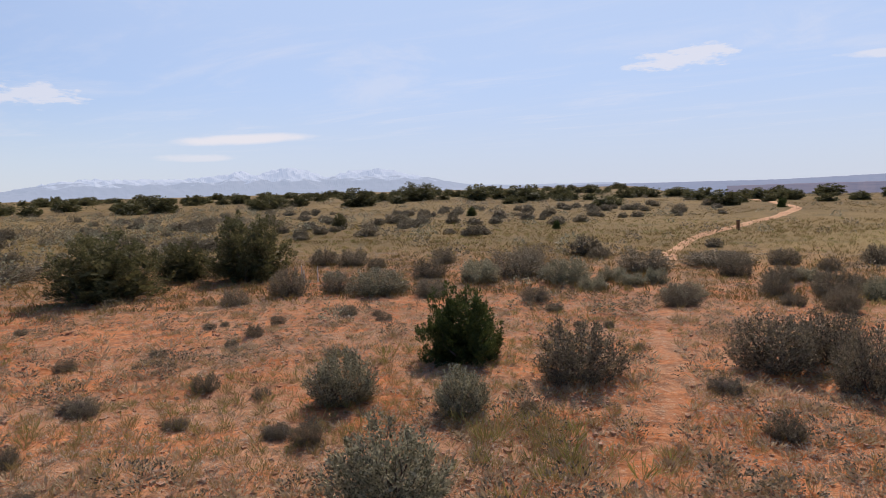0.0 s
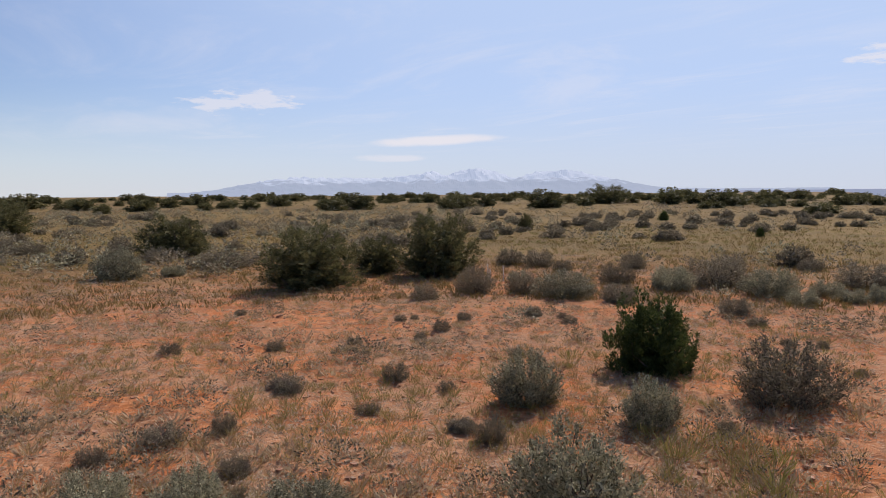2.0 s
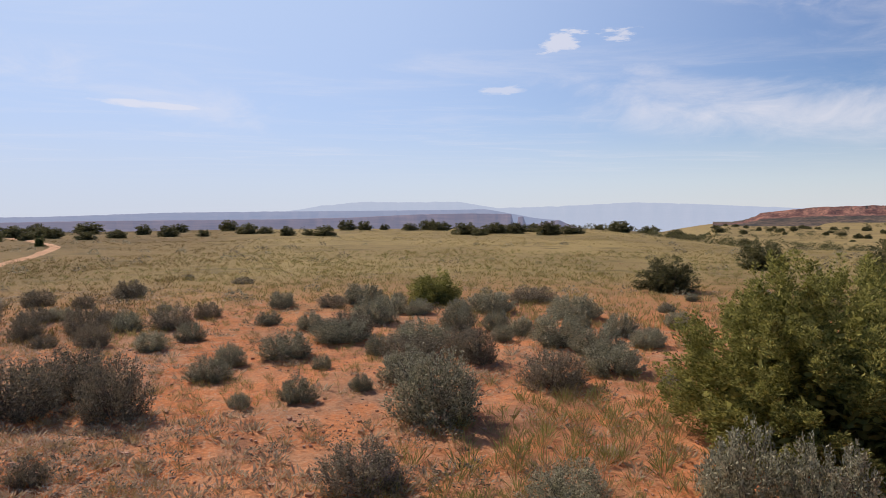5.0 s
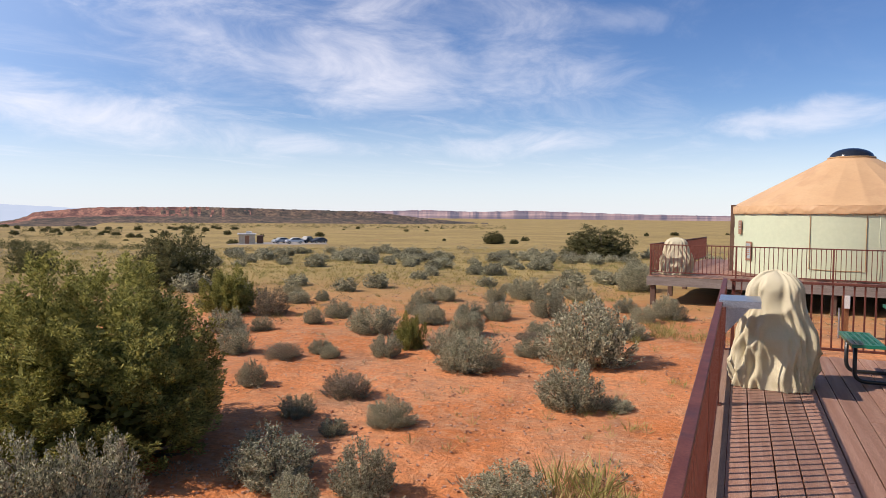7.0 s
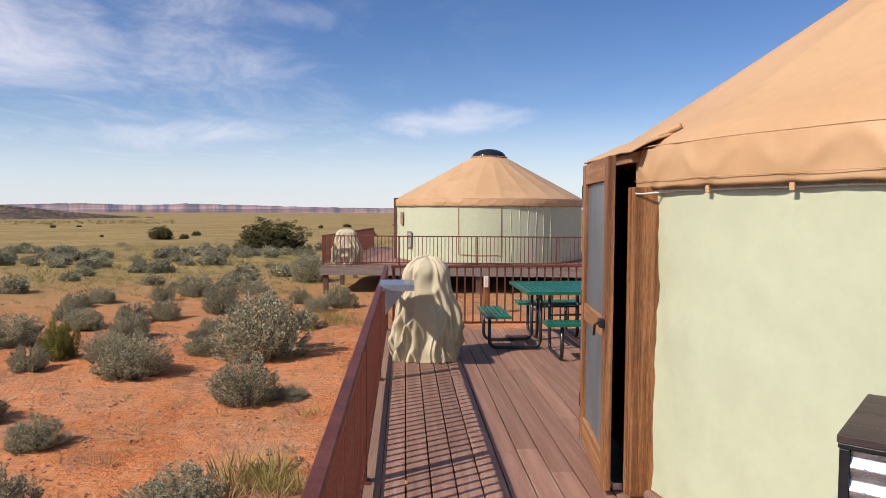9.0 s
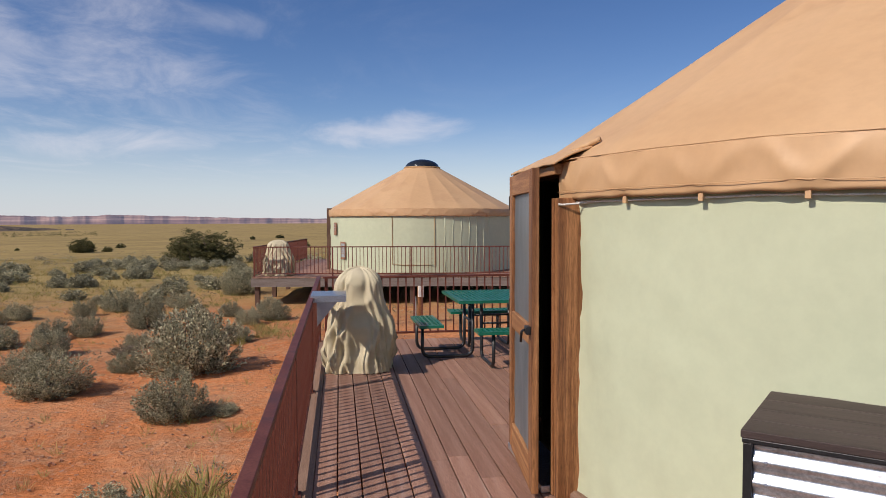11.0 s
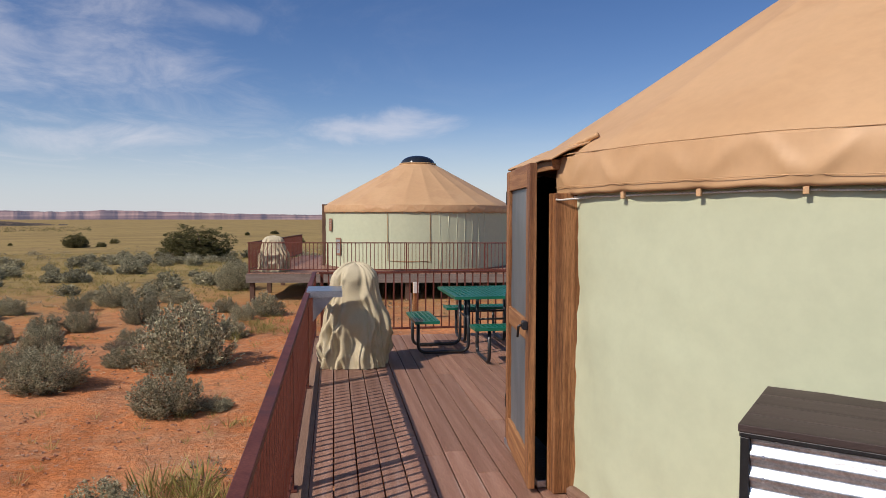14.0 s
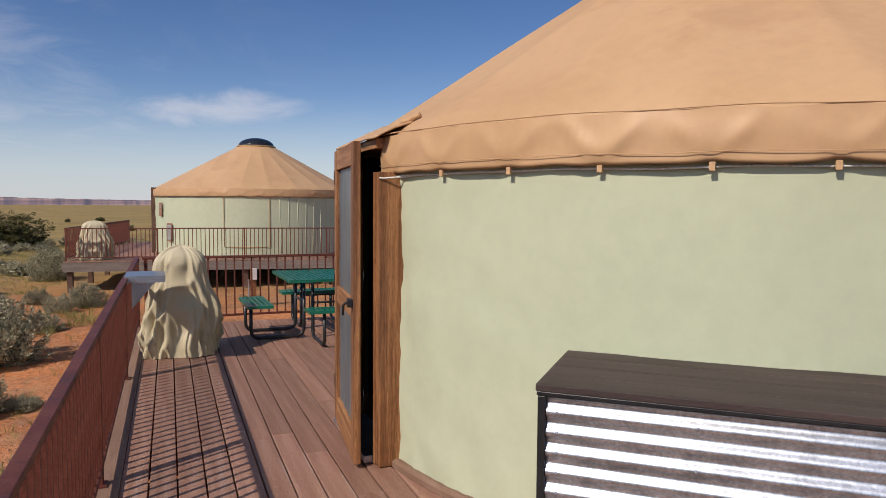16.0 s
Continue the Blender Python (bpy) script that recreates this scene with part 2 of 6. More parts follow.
def ground_mat():
    """Red sand with crusted, paler and gravelly patches, giving way to dry yellow-green grassland on the open plain."""
    m = mat("red_desert_ground", (0.50, 0.168, 0.057), (0.61, 0.235, 0.094), 0.95, 0.35, 14.0, 1.0, coords="World", c3=(0.38, 0.165, 0.08), s3=1.7, dist=0.045, spec=0.1)
    nt = m.node_tree
    N, L = nt.nodes.new, nt.links.new
    b = nt.nodes["Principled BSDF"]
    old = b.inputs["Base Color"].links[0].from_socket
    pos = N("ShaderNodeNewGeometry").outputs["Position"]
    ln = N("ShaderNodeVectorMath")
    ln.operation = "LENGTH"
    L(pos, ln.inputs[0])

    def rr(v, lo, hi, a=0.0, z=1.0):
        r = N("ShaderNodeMapRange")
        r.interpolation_type = "SMOOTHSTEP"
        for i, q in enumerate((lo, hi, a, z)):
            r.inputs[i + 1].default_value = q
        L(v, r.inputs[0])
        return r.outputs[0]

    def nz(scale, detail, stretch=(1, 1, 1)):
        mp = N("ShaderNodeMapping")
        mp.inputs["Scale"].default_value = stretch
        L(pos, mp.inputs[0])
        n = N("ShaderNodeTexNoise")
        n.inputs["Scale"].default_value, n.inputs["Detail"].default_value, n.inputs["Roughness"].default_value = scale, detail, 0.62
        L(mp.outputs[0], n.inputs["Vector"])
        return n.outputs[0]

    def mm(op, a, c):
        n = N("ShaderNodeMath")
        n.operation = op
        n.use_clamp = True
        for i, v in enumerate((a, c)):
            if hasattr(v, "default_value"):
                L(v, n.inputs[i])
            else:
                n.inputs[i].default_value = v
        return n.outputs[0]

    def mixc(fac, a, c):
        n = N("ShaderNodeMix")
        n.data_type = "RGBA"
        L(fac, n.inputs[0])
        for i, v in ((6, a), (7, c)):
            if hasattr(v, "default_value"):
                L(v, n.inputs[i])
            else:
                n.inputs[i].default_value = (*v, 1)
        return n.outputs[2]

    # clods and pebbles
    col = mixc(rr(nz(3.2, 6), 0.50, 0.62, 0, 0.55), old, (0.57, 0.265, 0.125))
    col = mixc(rr(nz(1.1, 6), 0.56, 0.68, 0, 0.5), col, (0.27, 0.13, 0.075))
    # dark and bleached biological crust on the southern flat
    sp = N("ShaderNodeSeparateXYZ")
    L(pos, sp.inputs[0])
    south = rr(mm("ADD", mm("MULTIPLY", sp.outputs["Y"], -0.12), mm("MULTIPLY", nz(0.25, 4), 0.9)), 0.15, 0.75)
    col = mixc(mm("MULTIPLY", south, rr(nz(0.8, 7), 0.40, 0.62, 0, 0.62)), col, (0.40, 0.245, 0.145))
    col = mixc(mm("MULTIPLY", south, rr(nz(4.5, 7), 0.50, 0.66, 0, 0.7)), col, (0.19, 0.095, 0.055))
    col = mixc(mm("MULTIPLY", south, rr(nz(17.0, 5), 0.54, 0.66, 0, 0.6)), col, (0.52, 0.38, 0.26))
    # grass cover that thickens out on the plain
    far = rr(ln.outputs["Value"], 12, 32)
    cover = mm("MULTIPLY", far, rr(mm("ADD", mm("MULTIPLY", far, 0.22), nz(0.16, 7)), 0.40, 0.58))
    straw = mixc(rr(nz(0.03, 6), 0.4, 0.62), (0.24, 0.160, 0.064), (0.175, 0.115, 0.047))
    green = mixc(rr(nz(0.045, 6), 0.4, 0.62), (0.34, 0.245, 0.098), (0.265, 0.19, 0.078))
    # straw darkens southward: the backlit look is put into its colour
    straw = mixc(rr(sp.outputs["Y"], 2, -14), green, straw)
    straw = mixc(rr(nz(0.5, 6), 0.5, 0.7, 0, 0.7), straw, (0.125, 0.095, 0.04))
    col = mixc(cover, col, straw)
    # dusty pale bands on the far plain
    col = mixc(mm("MULTIPLY", far, rr(nz(0.022, 6, (1, 2.2, 1)), 0.60, 0.72, 0, 0.8)), col, (0.40, 0.26, 0.14))
    L(col, b.inputs["Base Color"])
    return m


M = {}
M["ground"] = ground_mat()
M["trail"] = mat("trail_dust", (0.62, 0.36, 0.20), (0.55, 0.30, 0.16), 0.95, 0.8, 20, 0.4, coords="World", dist=0.02, spec=0.1)
M["deck"] = mat("weathered_deck_board", (0.275, 0.142, 0.095), (0.36, 0.205, 0.145), 0.62, 1.1, 30, 0.35, vary=0.17, stretch=(14, 0.6, 14), c3=(0.42, 0.30, 0.25), grain=0.3, s3=0.4, dist=0.004)
M["edge"] = mat("edge_board_wood", (0.20, 0.115, 0.075), (0.27, 0.17, 0.12), 0.75, 1.0, 30, 0.25, vary=0.1, stretch=(12, 0.8, 12), dist=0.004)
M["frame_wood"] = mat("dark_framing_timber", (0.10, 0.055, 0.038), (0.15, 0.085, 0.06), 0.85, 2.0, 30, 0.2, dist=0.004)
M["grey_wood"] = mat("greyed_fascia_board", (0.17, 0.135, 0.115), (0.22, 0.18, 0.155), 0.85, 2.0, 30, 0.2, stretch=(0.5, 8, 8), dist=0.004)
M["rust"] = mat("rust_red_steel", (0.125, 0.032, 0.020), (0.18, 0.055, 0.035), 0.55, 6, 90, 0.15, metal=0.25, c3=(0.10, 0.035, 0.03), s3=0.6, dist=0.002, spec=0.4)
M["tan"] = mat("tan_vinyl_roof_fabric", (0.52, 0.315, 0.16), (0.56, 0.35, 0.185), 0.55, 0.9, 12, 0.0, c3=(0.50, 0.30, 0.155), s3=1.4, spec=0.4, grain=0.03)
M["sagefab"] = mat("pale_green_wall_fabric", (0.476, 0.508, 0.350), (0.484, 0.515, 0.356), 0.6, 0.8, 9, 0.0, c3=(0.470, 0.502, 0.345), s3=1.5, grain=0.03)
M["seam"] = mat("fabric_seam", (0.40, 0.24, 0.11), (0.44, 0.27, 0.13), 0.6, 3, 100, 0.05)
M["cord"] = mat("white_eave_cord", (0.72, 0.70, 0.64), (0.62, 0.60, 0.54), 0.7, 6, 100, 0.1)
M["dome"] = mat("smoked_acrylic_dome", (0.012, 0.014, 0.018), (0.018, 0.02, 0.024), 0.12, 2, 40, 0.0, spec=0.6)
M["doorwood"] = mat("varnished_pine_door", (0.19, 0.075, 0.028), (0.40, 0.185, 0.078), 0.55, 1.9, 30, 0.4, stretch=(16, 16, 0.55), c3=(0.15, 0.062, 0.028), s3=0.5, dist=0.004, grain=0.38)
M["doorwood_x"] = mat("varnished_pine_rail", (0.25, 0.105, 0.04), (0.42, 0.21, 0.09), 0.55, 1.9, 30, 0.4, stretch=(16, 0.7, 16), c3=(0.24, 0.105, 0.045), s3=0.6, dist=0.003)
M["screen"] = mat("grey_insect_screen", (0.10, 0.115, 0.125), (0.15, 0.165, 0.175), 0.4, 2.5, 300, 0.1, stretch=(1, 1, 0.3), dist=0.002)
M["black"] = mat("black_powder_coat", (0.012, 0.012, 0.013), (0.02, 0.02, 0.021), 0.35, 6, 90, 0.05, spec=0.5)
M["green"] = mat("green_plastisol_coating", (0.0, 0.115, 0.07), (0.004, 0.15, 0.095), 0.32, 4, 120, 0.08, dist=0.002, spec=0.5)
M["cover"] = mat("cream_canvas_grill_cover", (0.50, 0.435, 0.285), (0.56, 0.49, 0.335), 0.75, 3, 150, 0.15, c3=(0.45, 0.385, 0.245), s3=0.8, dist=0.003)
M["zinc"] = mat("galvanised_corrugated_steel", (0.62, 0.64, 0.66), (0.74, 0.76, 0.78), 0.30, 5, 60, 0.04, metal=0.95, c3=(0.5, 0.52, 0.54), s3=0.8, dist=0.002, spec=0.5)
M["steel"] = mat("brushed_sheet_steel", (0.45, 0.47, 0.50), (0.55, 0.57, 0.60), 0.35, 4, 90, 0.04, metal=0.9, dist=0.002)
M["lid"] = mat("dark_brown_composite_lid", (0.050, 0.034, 0.030), (0.075, 0.052, 0.046), 0.6, 1.5, 40, 0.2, stretch=(0.8, 10, 10), dist=0.003)
M["floorin"] = mat("dim_plywood_floor", (0.22, 0.13, 0.07), (0.27, 0.17, 0.10), 0.7, 2, 40, 0.1)
M["sign"] = mat("brown_notice_board", (0.27, 0.13, 0.08), (0.33, 0.17, 0.10), 0.6, 3, 60, 0.05)
M["paper"] = mat("printed_paper", (0.34, 0.37, 0.36), (0.24, 0.28, 0.29), 0.6, 20, 90, 0.0)
M["stem"] = mat("grey_brown_bark", (0.115, 0.085, 0.065), (0.17, 0.13, 0.10), 0.9, 8, 50, 0.3, dist=0.004)
M["twig"] = mat("dry_grey_twigs", (0.20, 0.155, 0.125), (0.27, 0.215, 0.175), 0.9, 8, 50, 0.2, vary=0.15)
M["paletwig"] = mat("straw_pale_twigs", (0.50, 0.38, 0.22), (0.58, 0.46, 0.28), 0.9, 8, 50, 0.2)
# the dark end of the leaf range imitates shade between the sprigs
M["sage"] = leaf_mat("sagebrush_leaves", (0.115, 0.108, 0.064), (0.54, 0.50, 0.335), 0.18)
M["sagedark"] = leaf_mat("dull_brush_leaves", (0.10, 0.082, 0.053), (0.37, 0.31, 0.21), 0.16)
M["jun"] = leaf_mat("juniper_foliage", (0.11, 0.115, 0.032), (0.43, 0.39, 0.115), 0.10, 0.4)
M["jundark"] = leaf_mat("dark_juniper_foliage", (0.07, 0.07, 0.030), (0.21, 0.19, 0.085), 0.14, 0.35)
M["grass"] = leaf_mat("green_gold_grass", (0.27, 0.195, 0.075), (0.46, 0.34, 0.15), 0.1, 0.2)
# southern grass, coloured darker than the meadow to look lit from behind
M["backlitgrass"] = leaf_mat("dark_backlit_plain_grass", (0.20, 0.138, 0.05), (0.36, 0.255, 0.10), 0.1, 0.15)
M["meadow"] = leaf_mat("yellow_green_meadow_grass", (0.31, 0.235, 0.085), (0.47, 0.37, 0.155), 0.1, 0.25)
M["greengrass"] = leaf_mat("fresh_green_grass", (0.20, 0.19, 0.055), (0.37, 0.32, 0.11), 0.1, 0.25)
M["dry"] = leaf_mat("dry_tuft", (0.40, 0.28, 0.165), (0.60, 0.47, 0.31), 0.1, 0.35)
M["cactus"] = leaf_mat("prickly_pear_pads", (0.13, 0.14, 0.075), (0.20, 0.19, 0.11), 0.1, 0.0)
M["young"] = leaf_mat("deep_green_young_juniper", (0.05, 0.07, 0.022), (0.12, 0.145, 0.045), 0.12, 0.3)
M["bleached"] = leaf_mat("bleached_cushion_plants", (0.36, 0.29, 0.205), (0.62, 0.54, 0.42), 0.1, 0.2)
M["clod"] = mat("dark_soil_crust_clods", (0.36, 0.175, 0.095), (0.46, 0.27, 0.17), 0.95, 3, 40, 0.3, coords="World", c3=(0.44, 0.32, 0.23), s3=3.0)
M["stone"] = mat("red_sandstone_chips", (0.36, 0.17, 0.10), (0.46, 0.27, 0.18), 0.9, 3, 40, 0.3, coords="World")
M["beige"] = mat("beige_block_wall", (0.50, 0.42, 0.32), (0.55, 0.47, 0.37), 0.8, 1.0, 20, 0.1)
M["roofgrey"] = mat("pale_metal_roof", (0.55, 0.53, 0.50), (0.60, 0.58, 0.55), 0.5, 2, 30, 0.05)
M["asphalt"] = mat("grey_gravel_lot", (0.30, 0.27, 0.25), (0.36, 0.33, 0.30), 0.9, 0.3, 6, 0.2, coords="World")
M["tyre"] = mat("tyre_rubber", (0.02, 0.02, 0.02), (0.03, 0.03, 0.03), 0.9, 6, 60, 0.1)
M["glass"] = mat("dark_car_glass", (0.02, 0.025, 0.03), (0.025, 0.03, 0.035), 0.1, 3, 40, 0.0, spec=0.6)
for nm, c in (("carwhite", (0.70, 0.71, 0.72)), ("carsilver", (0.38, 0.40, 0.42)), ("cardark", (0.03, 0.035, 0.045))):
    M[nm] = mat(nm.replace("car", "car_paint_"), c, tuple(v * 0.9 for v in c), 0.3, 2, 40, 0.0, spec=0.5)


def distance_mat(name, rock1, rock2, air, haze_glow, snow=None, zscale=0.03, broad=0.004, fine=0.05, grain=0.2, level=True):
    """Far rock in level bands, with the haze of distance mixed into its surface as a bluish glow."""
    m = mat(name, rock1, rock2, 0.95, broad, fine, 0.0, coords="World", stretch=(0.25, 0.25, zscale / 0.004) if level else (1, 1, 1), spec=0.05, grain=grain)
    nt = m.node_tree
    N, L = nt.nodes.new, nt.links.new
    b = nt.nodes["Principled BSDF"]
    if snow:
        old = b.inputs["Base Color"].links[0].from_socket
        n = N("ShaderNodeTexNoise")
        n.inputs["Scale"].default_value, n.inputs["Detail"].default_value = 0.012, 6
        geo = N("ShaderNodeNewGeometry")
        L(geo.outputs["Position"], n.inputs["Vector"])
        sp = N("ShaderNodeSeparateXYZ")
        L(geo.outputs["Position"], sp.inputs[0])
        a = N("ShaderNodeMath")
        a.operation = "MULTIPLY_ADD"
        L(sp.outputs["Z"], a.inputs[0])
        a.inputs[1].default_value = 1 / snow
        L(n.outputs[0], a.inputs[2])
        r = N("ShaderNodeMapRange")
        r.inputs[1].default_value, r.inputs[2].default_value = 0.98, 1.10
        L(a.outputs[0], r.inputs[0])
        mx = N("ShaderNodeMix")
        mx.data_type = "RGBA"
        L(r.outputs[0], mx.inputs[0])
        L(old, mx.inputs[6])
        mx.inputs[7].default_value = (0.9, 0.92, 0.95, 1)
        L(mx.outputs[2], b.inputs["Base Color"])
    # aerial haze put into the rock itself as emission in the air's colour
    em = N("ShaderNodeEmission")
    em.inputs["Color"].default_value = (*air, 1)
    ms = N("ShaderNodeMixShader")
    ms.inputs[0].default_value = haze_glow
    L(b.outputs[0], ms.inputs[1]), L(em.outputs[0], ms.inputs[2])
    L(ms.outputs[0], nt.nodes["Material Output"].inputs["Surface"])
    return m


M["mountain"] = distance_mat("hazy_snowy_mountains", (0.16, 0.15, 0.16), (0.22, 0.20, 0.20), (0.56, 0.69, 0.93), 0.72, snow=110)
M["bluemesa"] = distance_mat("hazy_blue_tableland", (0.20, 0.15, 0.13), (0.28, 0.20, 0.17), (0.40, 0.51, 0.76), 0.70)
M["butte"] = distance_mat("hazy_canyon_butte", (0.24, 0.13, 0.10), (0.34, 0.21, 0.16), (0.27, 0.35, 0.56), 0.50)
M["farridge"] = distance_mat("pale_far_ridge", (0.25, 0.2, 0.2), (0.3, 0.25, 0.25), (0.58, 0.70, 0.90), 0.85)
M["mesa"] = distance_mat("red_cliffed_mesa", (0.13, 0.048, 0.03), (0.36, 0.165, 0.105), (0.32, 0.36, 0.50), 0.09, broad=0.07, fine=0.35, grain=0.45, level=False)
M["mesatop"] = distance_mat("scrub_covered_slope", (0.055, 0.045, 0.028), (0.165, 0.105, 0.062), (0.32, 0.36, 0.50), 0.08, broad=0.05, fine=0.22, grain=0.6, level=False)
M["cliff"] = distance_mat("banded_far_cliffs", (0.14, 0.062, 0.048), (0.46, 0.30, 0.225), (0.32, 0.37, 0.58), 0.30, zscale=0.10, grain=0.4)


# ---- helpers for building ----
def mesh_of(name, bm, material, smooth_faces=False):
    me = bpy.data.meshes.new(name)
    bm.to_mesh(me)
    bm.free()
    if smooth_faces:
        me.polygons.foreach_set("use_smooth", [True] * len(me.polygons))
    me.materials.append(material)
    return me


def part(name, bm, material, parent=None, label="", smooth_faces=False):
    """One mesh object out of a bmesh, under a thing or a part."""
    ob = new(name, mesh_of(name, bm, material, smooth_faces))
    ob.parent = parent
    if label:
        tagged(ob, label)
    return ob


def shared_stuff(name, me, parent, scl):
    ob = shared(name, me, parent, scl=scl)
    return tagged(ob, kind="stuff")


def shared(name, me, parent, loc=(0, 0, 0), rot=(0, 0, 0), scl=(1, 1, 1)):
    ob = new(name, me)
    ob.parent = parent
    ob.location, ob.rotation_euler, ob.scale = loc, rot, scl
    return ob


def thing(name, m, label, category, group="", kind=""):
    ob = new(name)
    ob.empty_display_size = 0.2
    ob.matrix_world = m
    return tagged(ob, label, category, group, kind)


def box(bm, x0, x1, y0, y1, z0, z1, bevel=0.0):
    r = bmesh.ops.create_cube(bm, size=1)
    vs = r["verts"]
    bmesh.ops.scale(bm, vec=(x1 - x0, y1 - y0, z1 - z0), verts=vs)
    bmesh.ops.translate(bm, vec=((x0 + x1) / 2, (y0 + y1) / 2, (z0 + z1) / 2), verts=vs)
    if bevel:
        es = list({e for v in vs for e in v.link_edges})
        bmesh.ops.bevel(bm, geom=es, offset=bevel, segments=2, affect="EDGES", profile=0.5)
    return bm


def boxed(*a, **k):
    return box(bmesh.new(), *a, **k)


def tube(bm, pts, radius, n=8, taper=1.0):
    """A round bar along points."""
    pts = [Vector(p) for p in pts]
    rings = []
    side = None
    for i, p in enumerate(pts):
        d = (pts[min(i + 1, len(pts) - 1)] - pts[max(i - 1, 0)]).normalized()
        if side is None:
            side = d.orthogonal().normalized()
        side = (side - d * side.dot(d)).normalized()
        up = d.cross(side)
        r = radius * (1 + (taper - 1) * i / max(1, len(pts) - 1))
        rings.append([bm.verts.new(p + (side * math.cos(a) + up * math.sin(a)) * r) for a in (2 * math.pi * k / n for k in range(n))])
    for a, b in zip(rings, rings[1:]):
        for k in range(n):
            bm.faces.new((a[k], a[(k + 1) % n], b[(k + 1) % n], b[k]))
    bm.faces.new(rings[0][::-1])
    bm.faces.new(rings[-1])
    return bm


def rounded(pts, r, steps=5):
    """Points of a path with its inner corners rounded."""
    pts = [Vector(p) for p in pts]
    out = [pts[0]]
    for a, b, c in zip(pts, pts[1:], pts[2:]):
        p, q = b + (a - b).normalized() * r, b + (c - b).normalized() * r
        for i in range(steps + 1):
            t = i / steps
            out.append(p * (1 - t) ** 2 + b * 2 * t * (1 - t) + q * t * t)
    return out + [pts[-1]]


def from_arrays(name, verts, faces, material, smooth_faces=False):
    me = bpy.data.meshes.new(name)
    me.from_pydata(verts.tolist() if hasattr(verts, "tolist") else verts, [], faces.tolist() if hasattr(faces, "tolist") else faces)
    if smooth_faces:
        me.polygons.foreach_set("use_smooth", [True] * len(me.polygons))
    me.materials.append(material)
    return me


# ---- the land ----
def smooth(a, b, v):
    t = min(1.0, max(0.0, (v - a) / (b - a)))
    return t * t * (3 - 2 * t)


def ground_z(x, y):
    """Height of the land: a level bench round the decks, a lower plain to the north-west, a canyon to the south-west."""
    r = math.hypot(x, y)
    yaw = math.degrees(math.atan2(-x, y))
    yaw = yaw + 360 if yaw < -90 else yaw
    plain = smooth(-70, -40, yaw) * (1 - smooth(52, 66, yaw))
    canyon = smooth(56, 64, yaw) * (1 - smooth(108, 120, yaw))
    z = -0.85 - 5.0 * smooth(25, 180, r) * plain - 3.0 * smooth(180, 800, r) * plain
    z -= canyon * (60 * smooth(118, 420, r) + 60 * smooth(400, 1200, r))
    z -= 45 * smooth(480, 850, r) * smooth(49, 54, yaw) * (1 - smooth(108, 120, yaw)) * (1 - canyon)
    z -= (1 - plain) * (1 - canyon) * 14 * smooth(350, 900, r)
    return z

def make_ground():
    radii = [0.4]
    while radii[-1] < 4700:
        r = radii[-1]
        radii.append(r + (max(0.055, r * 0.0115) if r < 16 else min(r * 0.028, 120)))
    nA = 560
    verts, faces = [(0, 0, -0.85)], []
    for r in radii:
        for k in range(nA):
            a = 2 * math.pi * k / nA
            x, y = -math.sin(a) * r, math.cos(a) * r
            z = ground_z(x, y)
            if r < 400:
                z += (noise.noise((x * 0.11, y * 0.11, 3)) * 0.10 + noise.noise((x * 0.6, y * 0.6, 1)) * 0.05) * smooth(2, 8, r)
                if r < 22:
                    rough = 0.35 + 0.65 * smooth(-0.15, 0.25, noise.noise((x * 0.35, y * 0.35, 21)))
                    z += noise.noise((x * 2.6, y * 2.6, 7)) * 0.028 + (abs(noise.noise((x * 5.3, y * 5.3, 9))) * 0.05 + noise.noise((x * 12, y * 12, 4)) * 0.018) * rough - 0.015
                else:
                    z += noise.noise((x * 0.02, y * 0.02, 5)) * 0.25 * smooth(30, 120, r)
            verts.append((x, y, z))
    for k in range(nA):
        faces.append((0, 1 + k, 1 + (k + 1) % nA))
    for i in range(len(radii) - 1):
        a, b = 1 + i * nA, 1 + (i + 1) * nA
        for k in range(nA):
            k2 = (k + 1) % nA
            faces.append((a + k, b + k, b + k2, a + k2))
    ob = new("ground", from_arrays("ground", verts, faces, M["ground"], True))
    tagged(ob, "red sandy desert ground with crust and dry grass", "ground", kind="structure")


make_ground()


def ground_at(x, y):
    r = math.hypot(x, y)
    z = ground_z(x, y)
    if r < 400:
        z += (noise.noise((x * 0.11, y * 0.11, 3)) * 0.10 + noise.noise((x * 0.6, y * 0.6, 1)) * 0.05) * smooth(2, 8, r)
        if r >= 22:
            z += noise.noise((x * 0.02, y * 0.02, 5)) * 0.25 * smooth(30, 120, r)
    return z


def spline(keys, v):
    """Values between sorted keys of (place, value)."""
    keys = sorted(keys)
    if v <= keys[0][0]:
        return keys[0][1]
    for (a, p), (b, q) in zip(keys, keys[1:]):
        if v <= b:
            t = (v - a) / (b - a)
            return p + (q - p) * t
    return keys[-1][1]


